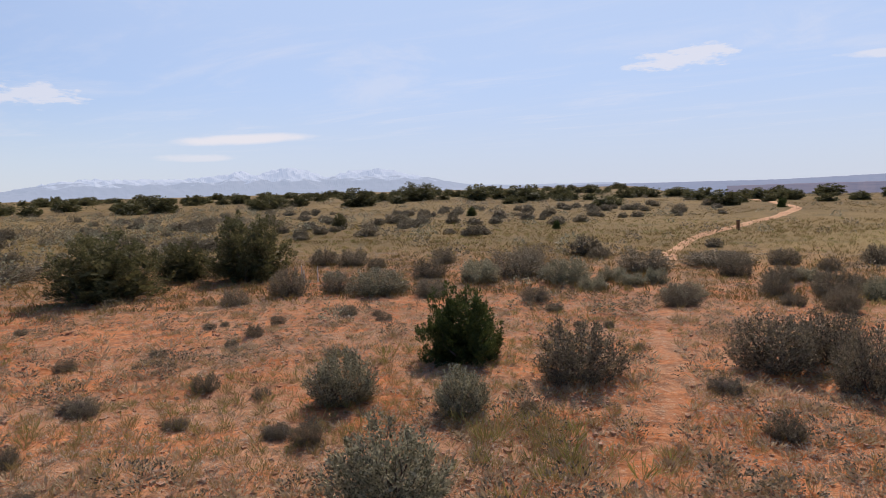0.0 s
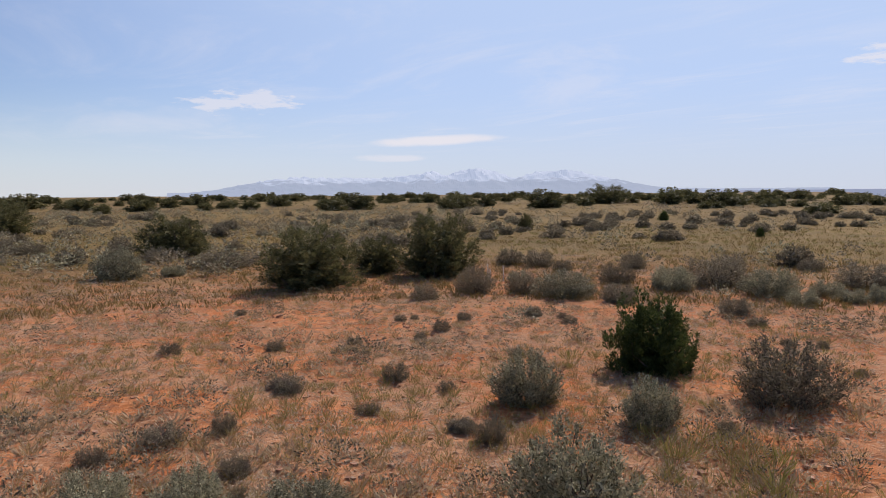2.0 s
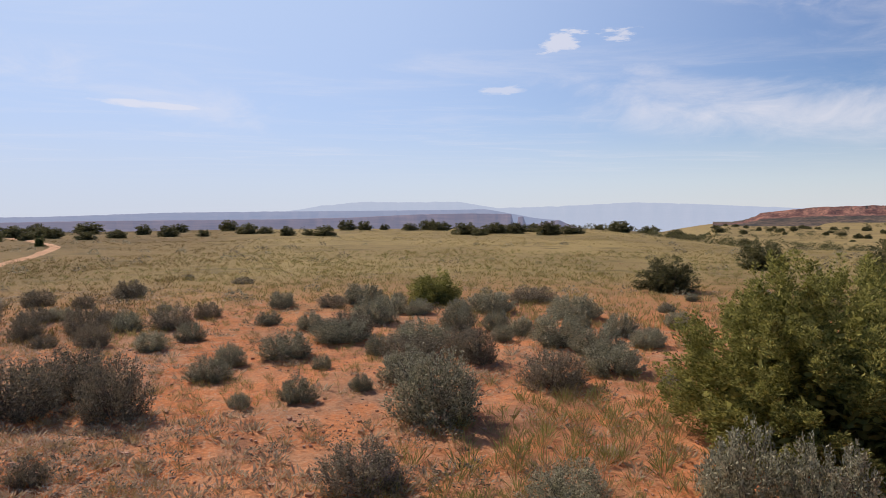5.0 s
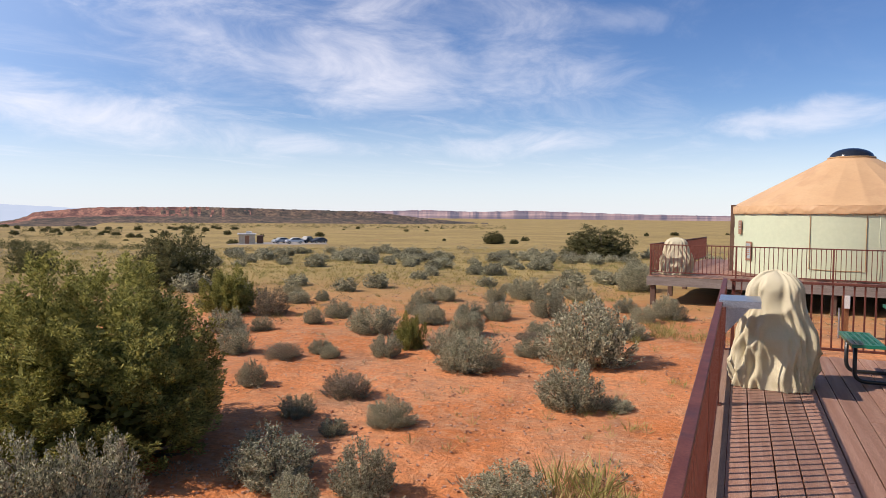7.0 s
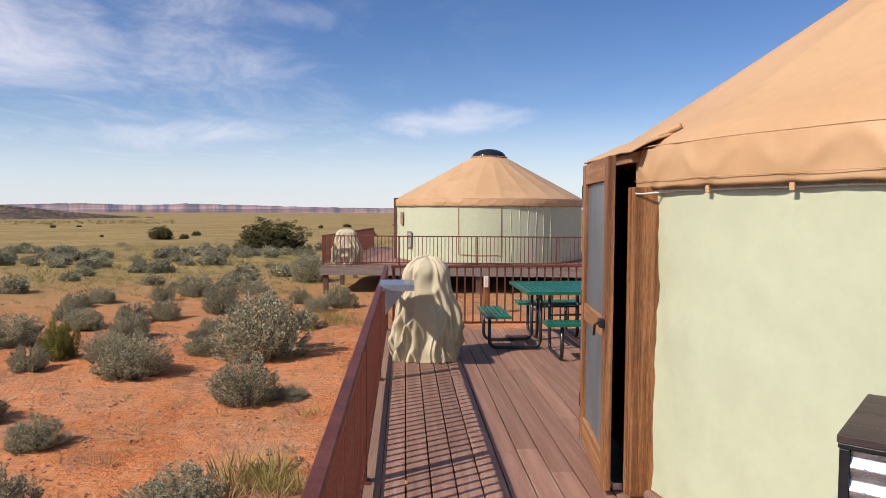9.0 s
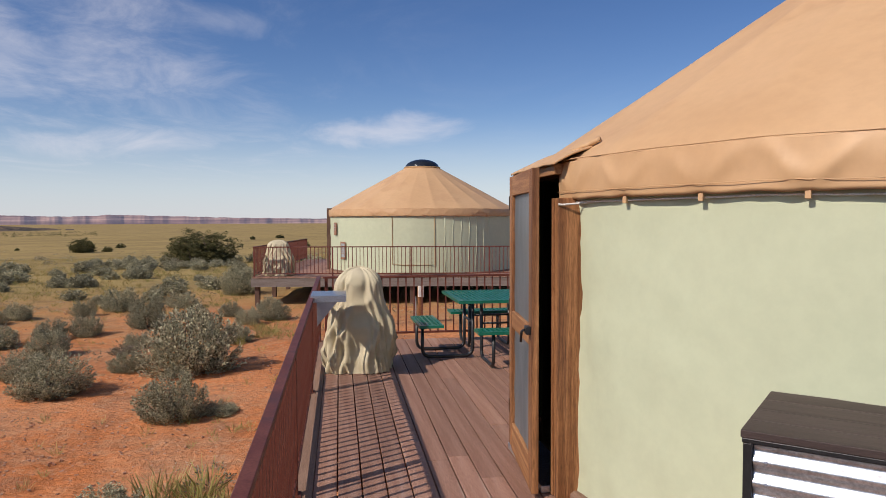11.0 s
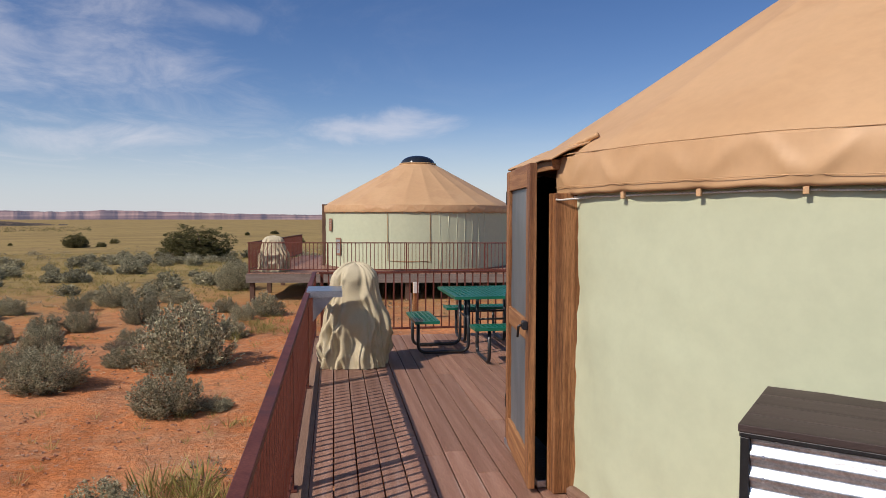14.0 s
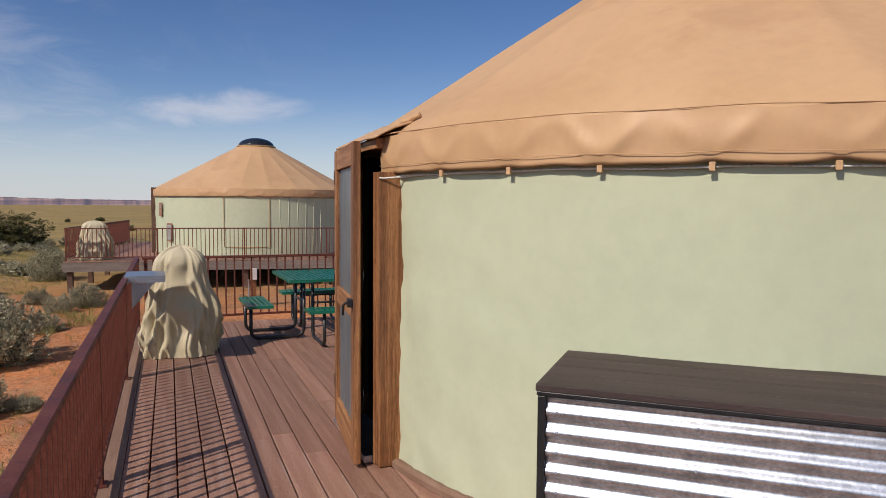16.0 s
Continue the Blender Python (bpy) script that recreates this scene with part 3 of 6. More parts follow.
def tableland(name, keys, dist, low, material, label, rough=0.08, shelf=0.5, flute=0.02, deep=0.25, step=0.12, top=None, cliff_from=-999):
    """A long escarpment round the eye: talus, a fluted cliff and a level top. keys: yaw, elevation of its rim in degrees."""
    lo, hi = min(k[0] for k in keys), max(k[0] for k in keys)
    n = int((hi - lo) / step) + 1
    prof = ((-0.16, 0.0), (-0.10, shelf * 0.35), (-0.045, shelf * 0.8), (-0.02, shelf), (-0.012, shelf + (1 - shelf) * 0.55), (-0.006, shelf + (1 - shelf) * 0.62), (0.0, 1.0), (deep * 0.5, 1.02), (deep, 0.9), (deep + 0.05, 0.0))
    verts, faces = [], []
    for i in range(n):
        yaw = lo + (hi - lo) * i / (n - 1)
        a = radians(yaw)
        el = spline(keys, yaw) + noise.noise((yaw * 1.3, dist * 0.01, 0)) * rough + noise.noise((yaw * 5.0, dist * 0.01, 4)) * rough * 0.5
        rim = max(low + 0.5, 1.7 + dist * math.tan(radians(el)))
        bite = noise.noise((yaw * 0.83, 1.3, dist * 0.013)) * flute * 1.3 + noise.noise((yaw * 1.73, 2.4, dist * 0.017)) * flute * 0.5 + noise.noise((yaw * 4.9, 5.6, 0.3)) * flute * 0.12
        for j, (dr, h) in enumerate(prof):
            r = dist * (1 + dr + (bite * (1.0 if j > 1 else 0.4) if j < 7 else 0))
            wob = noise.noise((yaw * 1.9, j * 3.1, dist * 0.01)) * 0.04 * (0 < j < 6)
            verts.append((-math.sin(a) * r, math.cos(a) * r, low + (rim - low) * (h + wob)))
    m = len(prof)
    for i in range(n - 1):
        for j in range(m - 1):
            p = i * m + j
            faces.append((p, p + 1, p + m + 1, p + m))
    me = from_arrays(name, verts, faces, material, True)
    if top:
        me.materials.append(top)
        me.polygons.foreach_set("material_index", [1 if (k % (m - 1)) in (0, 1, 6, 7) or lo + (hi - lo) * (k // (m - 1)) / (n - 1) < cliff_from + 9 * noise.noise((k // (m - 1) * 0.17, (k % (m - 1)) * 0.4, 0)) else 0 for k in range(len(faces))])
    return tagged(new(name, me), label, "distance", kind="structure")


def make_distance():
    # snowy range: ridged height field between two radii
    keys = [(171, -0.15), (167.4, 0.21), (165.2, 0.66), (163.4, 0.95), (161.2, 1.18), (158, 1.1), (155.2, 1.02), (152.5, 1.2), (150.6, 1.55), (148.8, 1.4), (146.7, 1.78), (145, 1.45), (143.7, 0.98), (141.9, 1.4), (139.9, 1.62), (138.1, 1.36), (136.1, 0.95), (134.4, 0.55), (132.3, 0.15), (127, -0.05), (120, -0.2)]
    nA, nR = 420, 22
    verts, faces = [], []
    for i in range(nA):
        yaw = 120 + 51 * i / (nA - 1)
        a, el = radians(yaw), spline(keys, yaw)
        peak = 4100 * math.tan(radians(max(el, 0.0))) + 6
        for j in range(nR):
            u = j / (nR - 1)
            r = 3600 + 900 * u
            env = math.sin(math.pi * min(1, u * 0.95 + 0.02)) ** 1.2
            x, y = -math.sin(a) * r, math.cos(a) * r
            rid = 1 - abs(noise.noise((x * 0.006, y * 0.006, 2))) * 0.5 - abs(noise.noise((x * 0.018, y * 0.018, 6))) * 0.28
            verts.append((x, y, -18 + (peak + 18) * env * (0.35 + 0.72 * rid) if 0.05 < env else -18))
    for i in range(nA - 1):
        for j in range(nR - 1):
            p = i * nR + j
            faces.append((p, p + 1, p + nR + 1, p + nR))
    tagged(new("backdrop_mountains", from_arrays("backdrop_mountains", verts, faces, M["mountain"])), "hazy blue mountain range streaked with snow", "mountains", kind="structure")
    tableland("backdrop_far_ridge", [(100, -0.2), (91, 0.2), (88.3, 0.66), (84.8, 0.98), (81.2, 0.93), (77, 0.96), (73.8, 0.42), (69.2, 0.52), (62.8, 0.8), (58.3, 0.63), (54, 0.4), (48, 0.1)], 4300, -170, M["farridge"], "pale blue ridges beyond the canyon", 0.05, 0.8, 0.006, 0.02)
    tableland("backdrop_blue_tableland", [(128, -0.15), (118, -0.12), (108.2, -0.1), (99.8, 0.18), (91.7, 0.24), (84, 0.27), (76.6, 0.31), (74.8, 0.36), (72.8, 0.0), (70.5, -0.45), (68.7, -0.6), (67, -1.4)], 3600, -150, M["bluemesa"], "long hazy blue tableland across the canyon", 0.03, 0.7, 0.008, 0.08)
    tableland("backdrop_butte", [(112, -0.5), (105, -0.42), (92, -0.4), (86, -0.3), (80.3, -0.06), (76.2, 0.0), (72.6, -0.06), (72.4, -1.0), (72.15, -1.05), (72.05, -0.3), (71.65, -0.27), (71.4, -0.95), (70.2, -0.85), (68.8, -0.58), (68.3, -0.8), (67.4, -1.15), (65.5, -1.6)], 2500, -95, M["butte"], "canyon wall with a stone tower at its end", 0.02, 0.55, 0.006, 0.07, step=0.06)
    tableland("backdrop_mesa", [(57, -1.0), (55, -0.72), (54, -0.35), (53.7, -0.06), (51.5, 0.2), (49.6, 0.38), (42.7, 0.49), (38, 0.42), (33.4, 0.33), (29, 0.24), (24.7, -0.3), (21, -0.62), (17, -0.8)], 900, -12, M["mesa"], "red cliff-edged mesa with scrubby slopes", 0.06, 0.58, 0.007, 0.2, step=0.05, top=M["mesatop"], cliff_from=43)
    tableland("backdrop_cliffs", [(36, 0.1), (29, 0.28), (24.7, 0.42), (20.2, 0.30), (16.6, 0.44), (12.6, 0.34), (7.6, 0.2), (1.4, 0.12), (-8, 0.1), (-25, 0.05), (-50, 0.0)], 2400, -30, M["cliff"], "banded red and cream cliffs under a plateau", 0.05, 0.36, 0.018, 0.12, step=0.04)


make_distance()


def make_trail():
    line = [Vector(p) for p in ((-21.0, -10.0), (-23.5, -11.3), (-30.2, -13.5), (-37, -14.6), (-49.7, -16.3), (-63.2, -19.4), (-80, -27), (-95, -36))]
    pts = []
    for a, b in zip(line, line[1:]):
        for k in range(12):
            pts.append(a.lerp(b, k / 12))
    bm = bmesh.new()
    prev = None
    for i, p in enumerate(pts[:-1]):
        d = (pts[i + 1] - p).normalized()
        s = Vector((-d.y, d.x))
        wd = 0.30 + 0.12 * noise.noise((p.x * 0.4, p.y * 0.4, 0)) + 0.12 * smooth(15, 60, p.length)
        row = []
        for f in (-1.0, -0.5, 0, 0.5, 1.0):
            q = p + s * wd * (f + 0.25 * noise.noise((p.x * 0.9, p.y * 0.9, f)))
            row.append(bm.verts.new((q.x, q.y, ground_at(q.x, q.y) + (0.035 if abs(f) < 0.9 else -0.04) + 0.010 * smooth(20, 60, p.length) * 4)))
        if prev:
            for k in range(4):
                bm.faces.new((prev[k], prev[k + 1], row[k + 1], row[k]))
        prev = row
    tagged(part("trail", bm, M["trail"], smooth_faces=True), "pale dusty footpath worn across the plain", "path", kind="structure")


make_trail()


# ---- decks and railings ----
def railing(a, b, label, post_every=2.44, gap=0.114, top=0.92, posts=None):
    """A rust-red steel railing from a to b: top and bottom rail, posts, square balusters."""
    a, b = Vector(a), Vector(b)
    length = (b - a).length
    turn = math.degrees(math.atan2((b - a).y, (b - a).x))
    ob = thing("railing", pose(a.x, a.y, a.z, 0, 0, turn), label, "railing", "deck railings")
    part("top_rail", boxed(-0.02, length + 0.02, -0.026, 0.026, top - 0.032, top, 0.004), M["rust"], ob)
    part("bottom_rail", boxed(0.0, length, -0.018, 0.018, 0.085, 0.115, 0.003), M["rust"], ob)
    post_me = mesh_of("post", boxed(-0.022, 0.022, -0.022, 0.022, 0.004, top - 0.033, 0.003), M["rust"])
    foot_me = mesh_of("foot_plate", boxed(-0.05, 0.05, -0.04, 0.04, 0.003, 0.010), M["rust"])
    bal_me = mesh_of("baluster", boxed(-0.0095, 0.0095, -0.0095, 0.0095, 0.112, top - 0.033), M["rust"])
    stops = posts or [length * i / max(1, round(length / post_every)) for i in range(max(1, round(length / post_every)) + 1)]
    for x in stops:
        p = shared("post", post_me, ob, (min(max(x, 0.022), length - 0.022), 0, 0))
        shared("foot_plate", foot_me, p)
    k = int(length / gap)
    for i in range(1, k):
        x = length * i / k
        if min(abs(x - q) for q in stops) > 0.035:
            shared("baluster", bal_me, ob, (x, 0, 0))
    return ob


def deck(name, m, x0, x1, y0, y1, label, pitch=0.157, detail=True):
    """A board deck on joists and posts, its boards along y."""
    ob = thing(name, m, label, "deck")
    fr = boxed(x0 - 0.04, x0 + 0.0, y0, y1, -0.29, -0.042)
    box(fr, x1, x1 + 0.04, y0, y1, -0.29, -0.042)
    box(fr, x0 - 0.04, x1 + 0.04, y0 - 0.04, y0, -0.29, -0.042)
    box(fr, x0 - 0.04, x1 + 0.04, y1, y1 + 0.04, -0.29, -0.042)
    part("rim_joist", fr, M["grey_wood"], ob, "greyed timber rim joists")
    j = y0 + 0.4
    joist = mesh_of("joist", boxed(x0 + 0.005, x1 - 0.005, -0.02, 0.02, -0.23, -0.034), M["frame_wood"])
    while j < y1 - 0.2:
        shared("joist", joist, ob, (0, j, 0))
        j += 0.61
    leg = mesh_of("deck_post", boxed(-0.07, 0.07, -0.07, 0.07, -1.05, -0.235, 0.006), M["frame_wood"])
    nx, ny = max(2, round((x1 - x0) / 2.6)), max(2, round((y1 - y0) / 2.6))
    for i in range(nx + 1):
        for k in range(ny + 1):
            shared("deck_post", leg, ob, (x0 + 0.12 + (x1 - x0 - 0.24) * i / nx, y0 + 0.12 + (y1 - y0 - 0.24) * k / ny, 0))
    return ob


def boards(ob, x0, x1, y0, y1, pitch=0.157, seed=1):
    """Deck boards, each an object, butt-jointed at random lengths."""
    rnd = random.Random(seed)
    meshes = {}
    x = x0
    while x < x1 - 0.05:
        wd = min(pitch, x1 - x) - 0.010
        cuts = [y0]
        while cuts[-1] < y1 - 0.01:
            nxt = cuts[-1] + rnd.choice((2.44, 3.66, 4.88)) * (rnd.uniform(0.35, 1.0) if len(cuts) == 1 else 1)
            cuts.append(y1 if nxt > y1 - 0.7 else nxt)
        for a, b in zip(cuts, cuts[1:]):
            key = (round(wd, 3), round(b - a, 2))
            if key not in meshes:
                meshes[key] = mesh_of("board", boxed(0, wd, 0.0015, b - a - 0.0015, -0.034, 0, 0.003), M["deck"])
            shared("board", meshes[key], ob, (x, a, rnd.uniform(-0.0015, 0.0015)))
        x += pitch


deck_one = deck("deck", pose(0, 0, 0), -0.29, 8.3, -1.3, 10.13, "weathered red-brown board deck round the nearer yurt")
part("edge_board", boxed(-0.335, -0.142, -1.34, 10.17, -0.036, 0.004, 0.003), M["edge"], deck_one, "scuffed lighter edge board under the railing")
railing((-0.25, -1.25, 0.004), (-0.25, 10.1, 0.004), "long rust-red steel railing along the deck edge", posts=[0.02, 0.59, 3.2, 5.81, 8.42, 11.33])
railing((-0.17, 10.1, 0.0), (8.2, 10.1, 0.0), "rust-red steel railing across the end of the deck")
railing((-0.17, -1.25, 0.0), (8.2, -1.25, 0.0), "rust-red steel railing at the near end of the deck")

TURN2 = -7.1
D2 = pose(-2.55, 21.65, 0.0, 0, 0, TURN2)
deck_two = deck("deck", D2, 0, 9.6, 0, 9.5, "board deck round the farther yurt, raised on posts")
railing(D2 @ Vector((0.03, 0.04, 0)), D2 @ Vector((9.5, 0.04, 0)), "rust-red steel railing along the farther deck")
railing(D2 @ Vector((0.03, 0.10, 0)), D2 @ Vector((0.03, 9.4, 0)), "rust-red steel railing down the side of the farther deck")


# ---- yurts ----
def ring_point(r, a, z):
    return Vector((r * math.cos(a), r * math.sin(a), z))


def yurt(c, R, door_at, door_half, label, seed, SLOPE=0.60, window_at=None, drape=1.02):
    """A round tent: fabric wall with an opening, conical roof with gores, valance, cord and clips, smoked dome."""
    ob = thing("yurt", pose(c[0], c[1], 0), label, "yurt", "yurts")
    rnd = random.Random(seed)
    EAVE, SHOULDER, RING = 1.83, 2.08, 0.62
    n = 260
    a0, a1 = door_at + door_half, door_at - door_half + 2 * math.pi

    # wall, with sagging wrinkles
    bm = bmesh.new()
    zs = [0.03 + (2.02 - 0.03) * k / 26 for k in range(27)]
    rows = []
    for i in range(n + 1):
        a = a0 + (a1 - a0) * i / n
        near = min(i, n - i) / n
        col = []
        for z in zs:
            wr = noise.noise((a * 9, z * 0.7, seed)) * 0.012 + noise.noise((a * 26 + z * 5, z * 3.5, seed)) * 0.008 * (0.35 + smooth(0.12, 0.0, near) * 2.2 + smooth(0.5, 0.0, z))
            wr += noise.noise((a * 60, z * 0.4, seed + 3)) * 0.004 * smooth(1.2, 1.8, z)
            col.append(bm.verts.new(ring_point(R + wr, a, z)))
        rows.append(col)
    for p, q in zip(rows, rows[1:]):
        for k in range(26):
            bm.faces.new((p[k], q[k], q[k + 1], p[k + 1]))
    part("wall", bm, M["sagefab"], ob, "pale sage-green fabric wall", True)

    # inner lining, floor and base board
    bm = bmesh.new()
    rows = [[bm.verts.new(ring_point(R - 0.05, a0 + (a1 - a0) * i / 64, z)) for z in (0.01, 2.04)] for i in range(65)]
    for p, q in zip(rows, rows[1:]):
        bm.faces.new((p[0], p[1], q[1], q[0]))
    part("lining", bm, M["floorin"], ob, "dim inner lining")
    bm = bmesh.new()
    bmesh.ops.create_circle(bm, cap_ends=True, segments=96, radius=R - 0.02)
    bmesh.ops.translate(bm, vec=(0, 0, 0.012), verts=bm.verts)
    part("yurt_floor", bm, M["floorin"], ob, "bare wooden floor inside")
    bm = bmesh.new()
    rows = []
    for i in range(161):
        a = a0 + (a1 - a0) * i / 160
        rows.append([bm.verts.new(ring_point(R + d, a, z)) for d, z in ((0.0, 0.05), (0.028, 0.05), (0.05, 0.035), (0.05, 0.004))])
    for p, q in zip(rows, rows[1:]):
        for k in range(3):
            bm.faces.new((p[k + 1], q[k + 1], q[k], p[k]))
    part("base_board", bm, M["edge"], ob, "bent brown board round the foot of the wall")

    # roof with faint gores
    bm = bmesh.new()
    nr, na = 26, 288
    rows = []
    for j in range(nr + 1):
        r = RING + (R + 0.05 - RING) * j / nr
        row = []
        for i in range(na):
            a = 2 * math.pi * i / na
            t = (a * 24 / (2 * math.pi)) % 1.0
            sag = -0.022 * (4 * t * (1 - t)) * smooth(0.0, 0.5, j / nr) + noise.noise((a * 3, r * 1.5, seed)) * 0.006
            row.append(bm.verts.new(ring_point(r, a, SHOULDER + (R + 0.05 - r) * SLOPE + sag - 0.03 * smooth(0.95, 1.0, j / nr))))
        rows.append(row)
    for p, q in zip(rows, rows[1:]):
        for i in range(na):
            bm.faces.new((q[i], q[(i + 1) % na], p[(i + 1) % na], p[i]))
    part("roof", bm, M["tan"], ob, "conical tan vinyl roof", True)
    # valance: hangs from the shoulder, gathered between the clips
    bm = bmesh.new()
    clips = 38
    v0, v1 = door_at + door_half * drape, door_at - door_half * 1.02 + 2 * math.pi
    rows = []
    nv = 540
    for i in range(nv + 1):
        a = v0 + (v1 - v0) * i / nv
        u = a * clips / (2 * math.pi) - 0.907 + 0.5
        off = (u % 1.0) - 0.5
        t = abs(off) * 2
        amp = 0.7 + 0.6 * noise.noise((math.floor(u) * 1.7, seed, 0))
        lop = 0.10 * noise.noise((math.floor(u) * 2.3, seed, 5))
        col = []
        for k in range(13):
            q = k / 12
            vee = math.exp(-((abs(off - lop * (1 - q)) - 0.40 * (1 - q)) / 0.085) ** 2) * 0.019 * amp * math.sin(math.pi * min(1, q * 1.02))
            soft_fold = noise.noise((a * 8, q * 1.4, seed)) * 0.012 * math.sin(math.pi * q)
            gather = math.exp(-(t / 0.16) ** 2) * smooth(0.55, 1.0, q) * 0.010
            r = R + 0.05 + 0.006 * math.sin(math.pi * q * 0.9) + vee + soft_fold - gather
            z = SHOULDER - 0.02 + 0.012 * noise.noise((a * 12, 0, seed)) - (SHOULDER - 0.02 - EAVE) * q + (0.008 * math.exp(-(t / 0.2) ** 2) - 0.004) * q
            col.append(bm.verts.new(ring_point(r, a, z)))
        lip = col[-1].co
        col.append(bm.verts.new(lip - ring_point(0.022, a, 0) + Vector((0, 0, 0.012))))
        rows.append(col)
    for p, q in zip(rows, rows[1:]):
        for k in range(13):
            bm.faces.new((p[k + 1], q[k + 1], q[k], p[k]))
    part("valance", bm, M["tan"], ob, "creased tan eave flap", True)
    # piping at the shoulder and hem, cord below
    for nm, r, z, rad, mt in (("shoulder_piping", R + 0.052, SHOULDER - 0.012, 0.004, M["tan"]), ("hem_stitching", R + 0.066, EAVE + 0.045, 0.0018, M["tan"]), ("eave_cord", R + 0.018, EAVE - 0.018, 0.0055, M["cord"])):
        bm = tube(bmesh.new(), [ring_point(r + noise.noise((i * 0.5, 1, seed)) * 0.006, v0 + (v1 - v0) * i / 200, z + noise.noise((i * 0.21, 0, seed)) * 0.010) for i in range(201)], rad, 5)
        part(nm, bm, mt, ob, smooth_faces=True)
    clip_me = mesh_of("clip", boxed(-0.008, 0.008, -0.013, 0.013, -0.026, 0.014, 0.003), M["tan"])
    for k in range(clips):
        a = (k + 0.907) * 2 * math.pi / clips
        if abs((a - door_at + math.pi) % (2 * math.pi) - math.pi) > door_half + 0.02:
            p = ring_point(R + 0.035, a, EAVE - 0.01)
            shared("clip", clip_me, ob, p, (0, 0, a))
    # dome and ring
    bm = bmesh.new()
    top = SHOULDER + (R + 0.05 - RING) * SLOPE
    rows = []
    for j in range(10):
        f = j / 9 * math.pi / 2
        rows.append([bm.verts.new(ring_point((RING - 0.02) * math.cos(f) + 0.002, 2 * math.pi * i / 64, top + 0.02 + 0.30 * math.sin(f))) for i in range(64)])
    for p, q in zip(rows, rows[1:]):
        for i in range(64):
            bm.faces.new((p[i], p[(i + 1) % 64], q[(i + 1) % 64], q[i]))
    part("skylight_dome", bm, M["dome"], ob, "black smoked dome at the peak", True)
    bm = tube(bmesh.new(), [ring_point(RING + 0.005, 2 * math.pi * i / 72, top + 0.015) for i in range(73)], 0.03, 6)
    part("dome_ring", bm, M["seam"], ob, smooth_faces=True)
    # window flap outlined with dark piping
    if window_at:
        wa, wb = window_at
        pts = [ring_point(R + 0.018, wa, 1.80), ring_point(R + 0.018, wa, 0.32)] + [ring_point(R + 0.018, wa + (wb - wa) * k / 8, 0.32 - 0.02 * math.sin(k / 8 * math.pi)) for k in range(1, 8)] + [ring_point(R + 0.018, wb, 0.31), ring_point(R + 0.018, wb, 1.80)]
        part("window_flap_piping", tube(bmesh.new(), pts, 0.010, 5), M["seam"], ob, "dark piping of a window flap")
        for k in range(7):
            a = wb + (0.10 + 0.085 * k) * (1 if wb > wa else -1)
            part("curtain_fold", tube(bmesh.new(), [ring_point(R - 0.002, a + 0.006 * math.sin(z * 3 + k), z) for z in (0.1, 0.5, 0.9, 1.3, 1.8)], 0.013, 8), M["sagefab"], ob, smooth_faces=True)
    return ob


C1, R1 = (4.34, 4.68), 2.9
yurt_one = yurt(C1, R1, math.pi - 0.0425, 0.1875, "nearer yurt with sage-green wall, tan roof and open door", 3, 0.66, drape=0.69)
C2, R2 = (2.98, 24.9), 3.25
yurt_two = yurt(C2, R2, math.radians(176), 0.16, "farther yurt with sage-green wall and tan roof", 8, 0.545, window_at=(math.radians(-113.5), math.radians(-90)))


